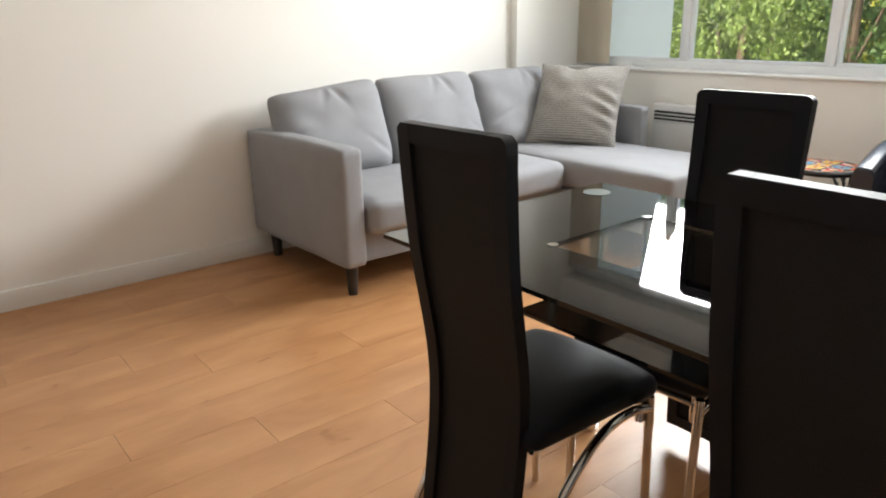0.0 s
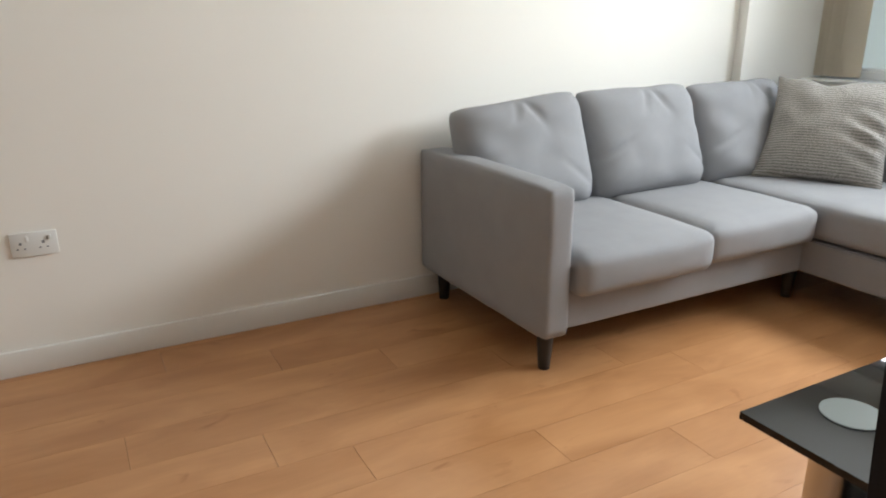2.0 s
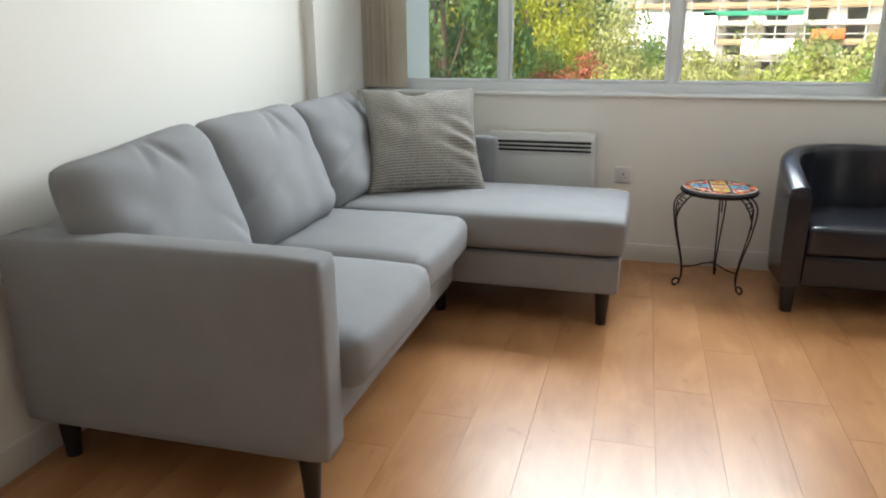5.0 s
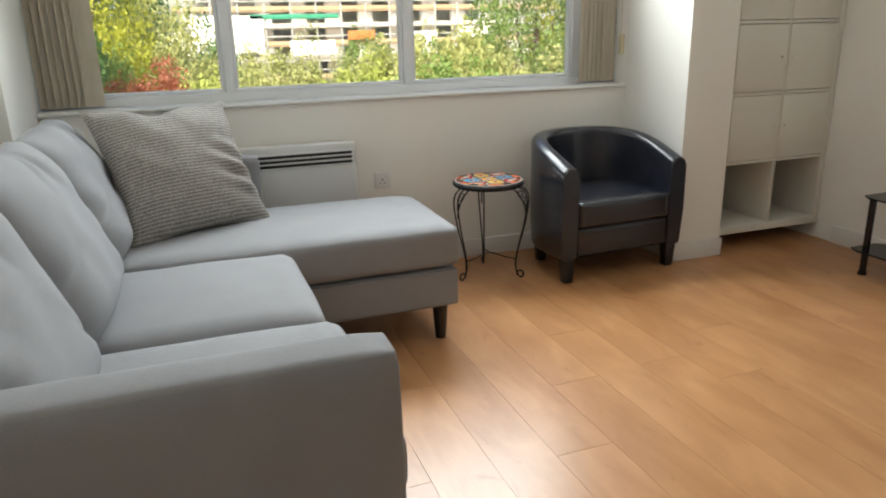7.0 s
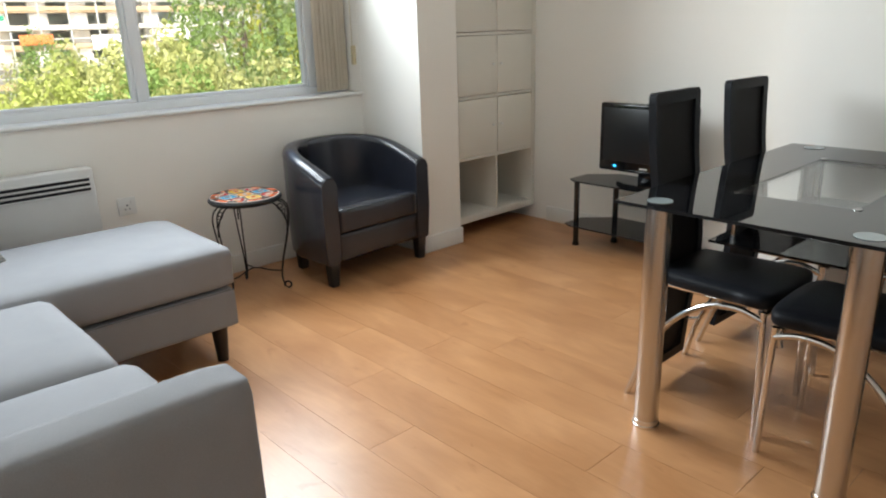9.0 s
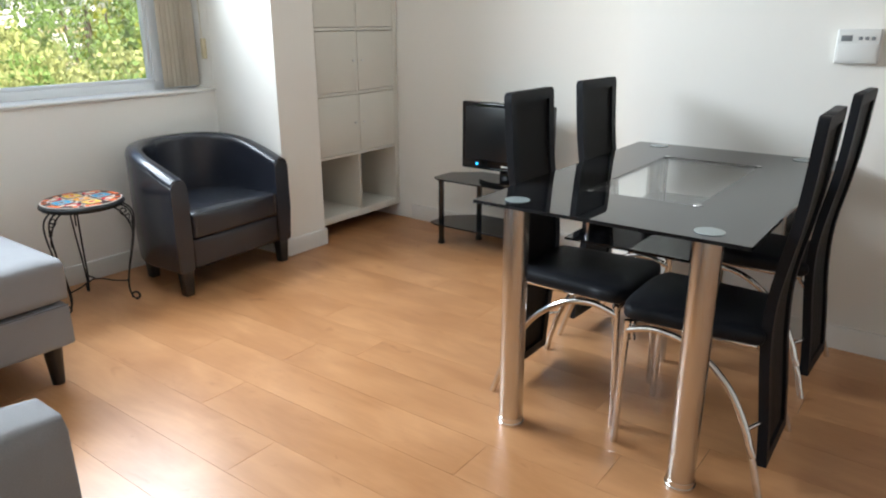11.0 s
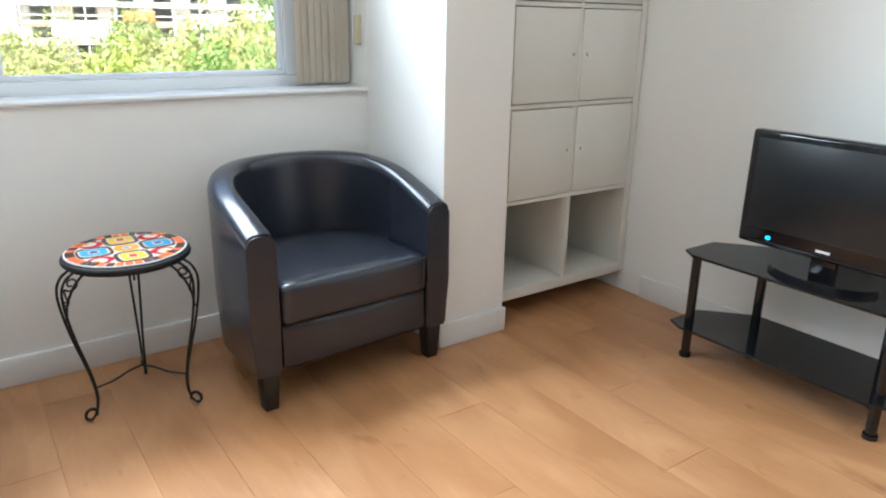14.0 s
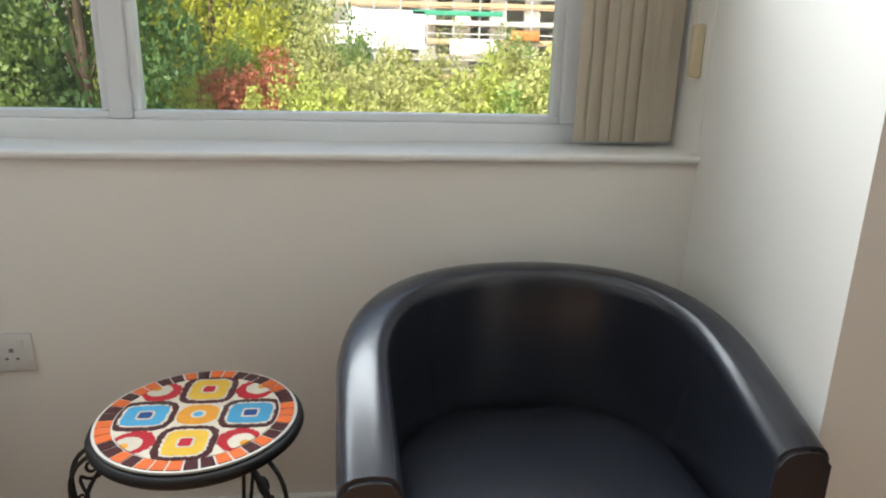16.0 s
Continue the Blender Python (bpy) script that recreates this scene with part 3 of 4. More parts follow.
# ---- stool with mosaic top ----
def stool():
    s = thing("mosaic_side_table", "round mosaic-topped side table on scrolled black iron legs", "side table", at=(2.037, 4.872, 0))
    R, Z = 0.166, 0.500
    bm = bmesh.new()
    put_cyl(bm, (0, 0, Z - 0.030), (0, 0, Z - 0.004), R + 0.003, n=64)
    put_tube(bm, [((R + 0.001) * math.cos(a * math.pi / 32), (R + 0.001) * math.sin(a * math.pi / 32), Z - 0.017) for a in range(65)], 0.011, 10)
    obj("rim", bm, M_IRON, s)
    grout = mat("grey_grout", (0.66, 0.63, 0.58), 0.7, scale=30, vary=0.1)
    cols = {"orange": (0.80, 0.16, 0.045), "brown": (0.07, 0.018, 0.022), "cream": (0.72, 0.64, 0.52), "yellow": (0.75, 0.46, 0.06), "blue": (0.06, 0.36, 0.62),
            "red": (0.52, 0.02, 0.035), "navy": (0.015, 0.07, 0.24), "amber": (0.78, 0.33, 0.04)}
    gm = {k: mat(k + "_glaze", v, 0.22, scale=40, vary=0.14, bump=0.08, bump_scale=150, rand=0.12) for k, v in cols.items()}
    bm = bmesh.new()
    put_cyl(bm, (0, 0, Z - 0.0045), (0, 0, Z - 0.0005), R + 0.001, n=64)
    obj("grout_bed", bm, grout, s)
    rnd = random.Random(4)
    n = 40
    order = "oobboobbboobobboobobbooobbobooobboobobbo"
    meshes = {}
    for i in range(n):
        c = "orange" if order[i] == "o" else "brown"
        if c not in meshes:
            b = bmesh.new()
            w = 2 * math.pi / n
            pts = [((R - 0.004) * math.cos(a), (R - 0.004) * math.sin(a)) for a in (-0.43 * w, 0, 0.43 * w)] + [((R - 0.028) * math.cos(a), (R - 0.028) * math.sin(a)) for a in (0.42 * w, -0.42 * w)]
            plate(b, pts, Z - 0.001, Z + 0.0012)
            o = obj("tile", b, gm[c], s, smooth=False)
            meshes[c] = o.data
        else:
            o = new("tile", meshes[c])
            o.parent = s
        o.rotation_euler = (0, 0, 2 * math.pi * i / n)

    def blob(name, c, cx, cy, rx, ry, power, z, jag, turn=0.0, n=72):
        b = bmesh.new()
        pts = []
        for k in range(n):
            a = 2 * math.pi * k / n
            q = (abs(math.cos(a)) ** power + abs(math.sin(a)) ** power) ** (-1 / power)
            q *= 1 + jag * (rnd.random() - 0.5)
            x, y = rx * q * math.cos(a), ry * q * math.sin(a)
            x, y = cx + x * math.cos(turn) - y * math.sin(turn), cy + x * math.sin(turn) + y * math.cos(turn)
            r = math.hypot(x, y)
            lim = R - 0.031
            if r > lim:
                x, y = x * lim / r, y * lim / r
            pts.append((x, y))
        plate(b, pts, Z - 0.001, Z + z)
        obj(name, b, gm[c], s, smooth=False)
    blob("glazed_field", "cream", 0, 0, R - 0.031, R - 0.031, 2, 0.0008, 0.0)
    for k in range(4):
        a = k * math.pi / 2
        cx, cy = 0.088 * math.cos(a), 0.088 * math.sin(a)
        blob("brown_figure", "brown", cx, cy, 0.051, 0.049, 3.6, 0.0012, 0.06, a)
        blob("cream_outline", "cream", cx, cy, 0.040, 0.037, 4.5, 0.0015, 0.10, a)
        blob("colour_square", "blue" if k % 2 == 0 else "yellow", cx, cy, 0.036, 0.033, 5, 0.0018, 0.08, a)
        blob("cream_ring", "cream", cx, cy, 0.0145, 0.0145, 5, 0.0021, 0.12, a)
        blob("square_centre", "navy" if k % 2 == 0 else "red", cx, cy, 0.011, 0.010, 5, 0.0024, 0.08, a)
        d = a + math.pi / 4
        cx, cy = 0.117 * math.cos(d), 0.117 * math.sin(d)
        blob("red_fan", "red", cx, cy, 0.034, 0.034, 2, 0.0013, 0.12, d)
        blob("cream_fan", "cream", cx * 1.07, cy * 1.07, 0.022, 0.022, 2, 0.0016, 0.12, d)
        blob("amber_fan", "amber", cx * 1.14, cy * 1.14, 0.008, 0.008, 2, 0.0019, 0.1, d)
    blob("amber_ring", "amber", 0, 0, 0.034, 0.032, 2.6, 0.0013, 0.07)
    blob("cream_eye", "cream", 0, 0, 0.013, 0.013, 2, 0.0016, 0.15)
    blob("blue_eye", "blue", 0, 0, 0.008, 0.008, 2, 0.0019, 0.1)
    for deg in (197, 317, 77):
        a = radians(deg)
        c, sn = math.cos(a), math.sin(a)

        def P(r, z, o=0.0):
            return (r * c - o * sn, r * sn + o * c, z)
        bm = bmesh.new()
        for o in (-0.015, 0.015):
            main = spline([P(0.160, Z - 0.026, o), P(0.194, 0.45, o), P(0.206, 0.40, o), P(0.190, 0.29, o * 0.75), P(0.156, 0.15, o * 0.35), P(0.145, 0.07, o * 0.2), P(0.155, 0.022, 0), P(0.170, 0.006, 0)], 6)
            put_tube(bm, main, 0.0038, 8)
        foot = [P(0.170 + 0.017 * math.sin(t), 0.0225 - 0.017 * math.cos(t)) for t in [k * 0.35 for k in range(16)]]
        put_tube(bm, foot, 0.0048, 8)
        # S-scroll between the leg and its brace: a large upper and a small lower volute
        upper = [P(0.171 + (0.005 + 0.017 * k / 30) * math.cos(4.2 + k * 0.26), 0.436 + (0.005 + 0.017 * k / 30) * math.sin(4.2 + k * 0.26)) for k in range(31)]
        link = [P(0.1915, 0.415), P(0.1875, 0.396)]
        lower = [P(0.192 + (0.0095 - 0.006 * k / 20) * math.cos(2.4 + k * 0.3), 0.384 + (0.0095 - 0.006 * k / 20) * math.sin(2.4 + k * 0.3)) for k in range(21)]
        put_tube(bm, upper, 0.0028, 6)
        put_tube(bm, spline([upper[-1]] + link + [lower[0]], 5), 0.0028, 6)
        put_tube(bm, lower, 0.0026, 6)
        brace = spline([P(0.196, 0.330), P(0.188, 0.380), P(0.160, 0.430), P(0.120, 0.461), P(0.075, Z - 0.032)], 6)
        put_tube(bm, brace, 0.0036, 8)
        stretch = spline([P(0.149, 0.10), P(0.09, 0.103), P(0.04, 0.115), P(0.0, 0.118)], 5)
        put_tube(bm, stretch, 0.0034, 8)
        obj("leg", bm, M_IRON, s)


stool()


# ---- tub armchair ----
def tub_chair():
    s = thing("tub_armchair", "black faux-leather tub armchair on short dark legs", "armchair", at=(2.650, 4.585, 0), rz=3)
    bm = bmesh.new()
    half, depth, straight = 0.317, 0.520, 0.20
    path = [(-half, straight * k / 8) for k in range(9)]
    ry = depth - straight
    for k in range(1, 34):
        a = math.pi - math.pi * k / 34
        q = (abs(math.cos(a)) ** 2.15 + abs(math.sin(a)) ** 2.15) ** (-1 / 2.15)
        path.append((half * q * math.cos(a), straight + ry * q * math.sin(a)))
    path += [(half, straight * (8 - k) / 8) for k in range(9)]
    rings = []
    for i, (x, y) in enumerate(path):
        x0, y0 = path[max(i - 1, 0)]
        x1, y1 = path[min(i + 1, len(path) - 1)]
        t = Vector((x1 - x0, y1 - y0, 0)).normalized()
        nrm = Vector((-t.y, t.x, 0))
        f = math.sin(min(1.0, y / depth) * math.pi / 2)
        top = 0.570 + 0.122 * f
        w = 0.090 - 0.006 * f
        prof = [(-w / 2 + 0.010, 0.122), (-w / 2, 0.134), (-w / 2, 0.3), (-w / 2, top - 0.036)]
        for b in (0.3, 0.6, 0.9, 1.2, 1.571, 1.94, 2.24, 2.54, 2.84):
            c = math.cos(b)
            prof.append((-w / 2 * math.copysign(abs(c) ** 0.75, c), top - 0.036 + 0.036 * math.sin(b) ** 0.85))
        prof += [(w / 2, top - 0.036), (w / 2 + 0.002, 0.3), (w / 2 - 0.006, 0.134), (w / 2 - 0.014, 0.122)]
        rings.append([bm.verts.new((x + nrm.x * o, y + nrm.y * o, z)) for o, z in prof])
    k = len(rings[0])
    for r0, r1 in zip(rings, rings[1:]):
        for j in range(k):
            bm.faces.new((r0[j], r0[(j + 1) % k], r1[(j + 1) % k], r1[j]))
    for r in (rings[0], rings[-1]):
        f = bm.faces.new(r)
        bmesh.ops.bevel(bm, geom=list(f.edges), offset=0.006, segments=2, affect="EDGES")
    obj("shell", bm, M_LEATHER, s, angle=60)
    # piping along the outer edge of the arms and back
    for side, lift in ((1, 0.034),):
        bm = bmesh.new()
        pts = []
        for i, (x, y) in enumerate(path):
            x0, y0 = path[max(i - 1, 0)]
            x1, y1 = path[min(i + 1, len(path) - 1)]
            t = Vector((x1 - x0, y1 - y0, 0)).normalized()
            f = math.sin(min(1.0, y / depth) * math.pi / 2)
            o = side * (0.045 - 0.003 * f) * 0.985
            pts.append((x - t.y * o, y + t.x * o, 0.570 + 0.122 * f - lift))
        put_tube(bm, pts, 0.0018, 6)
        obj("piping", bm, M_LEATHER, s)
    bm = bmesh.new()
    soft_box(bm, 0.532, 0.475, 0.130, 0.020, (0, 0.004, 0.014), 14, 0.003, 3.0)
    for v in bm.verts:
        if v.co.y > 0.05:
            v.co.x *= 1 - 0.42 * ((v.co.y - 0.05) / 0.19) ** 2
    bmesh.ops.translate(bm, verts=bm.verts, vec=(0, 0.225, 0.338))
    obj("seat_cushion", bm, M_LEATHER, s, angle=70)
    bm = bmesh.new()
    soft_box(bm, 0.535, 0.44, 0.15, 0.012, (0, 0.004, 0), 8, 0.002)
    for v in bm.verts:
        if v.co.y > 0.05:
            v.co.x *= 1 - 0.30 * ((v.co.y - 0.05) / 0.17) ** 2
    bmesh.ops.translate(bm, verts=bm.verts, vec=(0, 0.225, 0.199))
    obj("front_rail", bm, M_LEATHER, s, angle=70)
    for x, y in ((-0.308, 0.036), (0.308, 0.036), (-0.235, 0.41), (0.235, 0.41)):
        bm = bmesh.new()
        put_box(bm, x - 0.029, x + 0.029, y - 0.029, y + 0.029, 0, 0.13, 0.004)
        for v in bm.verts:
            if v.co.z < 0.06:
                v.co.x, v.co.y = x + (v.co.x - x) * 0.74, y + (v.co.y - y) * 0.74
        obj("leg", bm, M_BLACKWOOD, s)


tub_chair()


# ---- cube shelf with doors ----
def cube_shelf():
    X0, X1, Y0, Z0, P = 3.322, 4.060, 4.712, 0.09, 0.3635
    s = thing("cube_shelf", "white cube shelving unit with doors above two open cells", "shelf unit", at=(X0, Y0, 0))
    w, rows, d, b = X1 - X0, 5, 0.38, 0.036
    bm = bmesh.new()
    top = Z0 + rows * P + 0.04
    put_box(bm, 0, b, 0, d, Z0, top, 0.0015)
    put_box(bm, w - b, w, 0, d, Z0, top, 0.0015)
    put_box(bm, b, w - b, 0, d, Z0, Z0 + 0.042, 0.0015)
    put_box(bm, b, w - b, 0, d, top - 0.036, top, 0.0015)
    for i in range(1, rows):
        z = Z0 + 0.034 + i * P
        put_box(bm, b, w - b, 0.002, d, z - 0.008, z + 0.008, 0.001)
    put_box(bm, w / 2 - 0.008, w / 2 + 0.008, 0.0025, d - 0.001, Z0 + 0.043, top - 0.037, 0.001)
    put_box(bm, 0.004, w - 0.004, d, d + 0.006, Z0, top)
    obj("carcass", bm, M_SHELF, s)
    # Added near-black block, set back: holds the unit up and darkens the shadowed gap
    box("dark_shade_block", 0.03, w - 0.03, 0.30, 0.34, 0, Z0, M_DARK, s)
    for i in range(1, rows):
        za, zb = Z0 + 0.034 + i * P + 0.012, Z0 + 0.034 + (i + 1) * P - 0.012
        for x0, x1, kx in ((b + 0.003, w / 2 - 0.0095, w / 2 - 0.035), (w / 2 + 0.0095, w - b - 0.003, w / 2 + 0.037)):
            bm = bmesh.new()
            put_box(bm, x0, x1, -0.001, 0.017, za, zb, 0.0015)
            door = obj("door", bm, M_SHELF, s)
            bm = bmesh.new()
            put_cyl(bm, (kx, -0.002, (za + zb) / 2 + 0.005), (kx, -0.014, (za + zb) / 2 + 0.005), 0.005, 0.008, 14)
            obj("knob", bm, M_PLASTIC, door)


cube_shelf()


# ---- television on glass stand ----
def tv_stand():
    s = thing("tv_stand", "black glass two-tier television stand with black tube legs", "tv stand", at=(3.70, 3.42, 0))
    for z, out in ((0.385, [(0.0, 0.06), (0.0, 0.70), (0.04, 0.755), (0.20, 0.755), (0.325, 0.60), (0.325, 0.16), (0.20, 0.0), (0.04, 0.0)]),
                   (0.125, [(-0.03, 0.06), (-0.03, 0.70), (0.0, 0.755), (0.16, 0.755), (0.30, 0.60), (0.30, 0.16), (0.16, 0.0), (0.0, 0.0)])):
        bm = bmesh.new()
        plate(bm, out, z, z + 0.008, 0.002)
        obj("glass_shelf", bm, M_BGLASS, s, angle=20)
    for x, y in ((0.035, 0.70), (0.035, 0.055), (0.225, 0.56), (0.225, 0.13)):
        bm = bmesh.new()
        put_cyl(bm, (x, y, 0), (x, y, 0.015), 0.021, n=20)
        put_cyl(bm, (x, y, 0.012), (x, y, 0.124), 0.016, n=20)
        put_cyl(bm, (x, y, 0.1335), (x, y, 0.384), 0.016, n=20)
        obj("leg", bm, M_TVB, s)


tv_stand()


def television():
    s = thing("television", "small black flat television, switched off, on a glass stand", "television", at=(3.83, 3.740, 0.394), rz=-90)
    W, Hh, zb = 0.575, 0.375, 0.064
    bm = bmesh.new()
    put_box(bm, -W / 2, W / 2, -0.022, 0.022, zb, zb + Hh, 0.010, 3)
    put_box(bm, -W / 2 + 0.06, W / 2 - 0.06, 0.022, 0.055, zb + 0.05, zb + Hh - 0.06, 0.012, 2)
    obj("cabinet", bm, M_TVB, s)
    box("screen", -W / 2 + 0.026, W / 2 - 0.026, -0.0235, -0.02, zb + 0.058, zb + Hh - 0.026, M_SCREEN, s, 0.001)
    bm = bmesh.new()
    put_box(bm, -W / 2 + 0.04, W / 2 - 0.04, -0.026, -0.02, zb + 0.006, zb + 0.016, 0.003)
    obj("speaker_lip", bm, M_TVB, s)
    box("badge", -0.022, 0.022, -0.0245, -0.021, zb + 0.026, zb + 0.034, M_PLASTIC, s, 0.001)
    # Holographic sticker on the bezel: its reflected glint is put in as blue emission
    glint = mat("blue_sticker_glow", (0.0, 0.3, 0.9), 0.3)
    p = glint.node_tree.nodes["Principled BSDF"]
    p.inputs["Emission Color"].default_value, p.inputs["Emission Strength"].default_value = (0.02, 0.45, 1, 1), 1.5
    box("reflective_sticker", -0.188, -0.174, -0.0245, -0.021, zb + 0.026, zb + 0.036, glint, s, 0.001)
    bm = bmesh.new()
    put_box(bm, -0.04, 0.04, -0.008, 0.015, 0.015, zb + 0.03, 0.004)
    obj("neck", bm, M_TVB, s)
    bm = bmesh.new()
    plate(bm, [(0.17 * math.cos(a * math.pi / 20), 0.095 * math.sin(a * math.pi / 20)) for a in range(40)], 0, 0.016, 0.005)
    obj("foot", bm, M_TVB, s)


television()

# ---- heating controller ----
ctl = thing("heating_controller", "white wall-mounted heating controller with grey display", "thermostat", at=(XJ, 2.10, 1.165), rz=-90)
box("case", -0.07, 0.07, -0.03, -0.0005, -0.06, 0.06, M_PLASTIC, ctl, 0.006, 3)
box("display", -0.055, -0.020, -0.0312, -0.029, 0.018, 0.038, M_GREY, ctl, 0.001)
for i in range(3):
    box("button", 0.0 + 0.02 * i, 0.012 + 0.02 * i, -0.0325, -0.029, 0.022, 0.034, M_GREY, ctl, 0.001)
box("flap", -0.062, 0.062, -0.0318, -0.029, -0.052, 0.008, M_PLASTIC, ctl, 0.002)


# ---- dining table ----
def ring_plate(bm, outer, inner, z0, z1):
    (a0, a1, b0, b1), (c0, c1, d0, d1) = outer, inner
    o = [(a0, b0), (a1, b0), (a1, b1), (a0, b1)]
    n = [(c0, d0), (c1, d0), (c1, d1), (c0, d1)]
    vs = {}
    for z in (z0, z1):
        for i in range(4):
            vs["o", i, z] = bm.verts.new((*o[i], z))
            vs["n", i, z] = bm.verts.new((*n[i], z))
    for i in range(4):
        j = (i + 1) % 4
        bm.faces.new((vs["o", i, z1], vs["o", j, z1], vs["n", j, z1], vs["n", i, z1]))
        bm.faces.new((vs["o", i, z0], vs["n", i, z0], vs["n", j, z0], vs["o", j, z0]))
        bm.faces.new((vs["o", i, z0], vs["o", j, z0], vs["o", j, z1], vs["o", i, z1]))
        bm.faces.new((vs["n", i, z0], vs["n", i, z1], vs["n", j, z1], vs["n", j, z0]))


def dining_table():
    X0, X1, Y0, Y1 = 2.232, 3.535, 2.088, 2.877
    s = thing("dining_table", "black glass dining table with clear centre and thick steel legs", "dining table", at=(X0, Y0, 0))
    w, d = X1 - X0, Y1 - Y0
    T = 0.75
    bm = bmesh.new()
    ring_plate(bm, (0, w, 0, d), (0.313, w - 0.285, 0.226, d - 0.219), T - 0.01, T)
    obj("glass_top", bm, M_BGLASS, s, smooth=False)
    bm = bmesh.new()
    put_box(bm, 0.314, w - 0.286, 0.227, d - 0.220, T - 0.009, T - 0.001)
    obj("clear_pane", bm, M_GLASS, s, smooth=False)
    lx, ly = (0.072, w - 0.062), (0.119, d - 0.110)
    lo = (0.27, w - 0.24, 0.172, d - 0.172)
    bm = bmesh.new()
    ring_plate(bm, lo, (0.47, w - 0.44, 0.30, d - 0.30), 0.590, 0.598)
    obj("lower_shelf", bm, M_BGLASS, s, smooth=False)
    bm = bmesh.new()
    put_box(bm, 0.471, w - 0.441, 0.301, d - 0.301, 0.591, 0.597)
    obj("clear_pane", bm, M_GLASS, s, smooth=False)
    for x in (lo[0] + 0.05, lo[1] - 0.05):
        for y in (lo[2] + 0.055, lo[3] - 0.055):
            bm = bmesh.new()
            put_cyl(bm, (x, y, 0.5985), (x, y, T - 0.0105), 0.007, n=14)
            put_cyl(bm, (x, y, 0.580), (x, y, 0.5895), 0.012, n=14)
            put_cyl(bm, (x, y, T + 0.0003), (x, y, T + 0.002), 0.012, n=18)
            obj("spacer", bm, M_CHROME, s)
    for x in lx:
        for y in ly:
            bm = bmesh.new()
            put_cyl(bm, (x, y, 0.018), (x, y, T - 0.0105), 0.0385, n=36)
            obj("leg", bm, M_STEEL, s)
            bm = bmesh.new()
            put_cyl(bm, (x, y, 0), (x, y, 0.010), 0.043, n=36)
            put_cyl(bm, (x, y, 0.010), (x, y, 0.026), 0.0405, 0.0395, n=36)
            obj("foot_ring", bm, M_CHROME, s)
            bm = bmesh.new()
            put_cyl(bm, (x, y, T + 0.0004), (x, y, T + 0.0016), 0.038, n=36)
            obj("fixing_disc", bm, M_DISC, s)


dining_table()


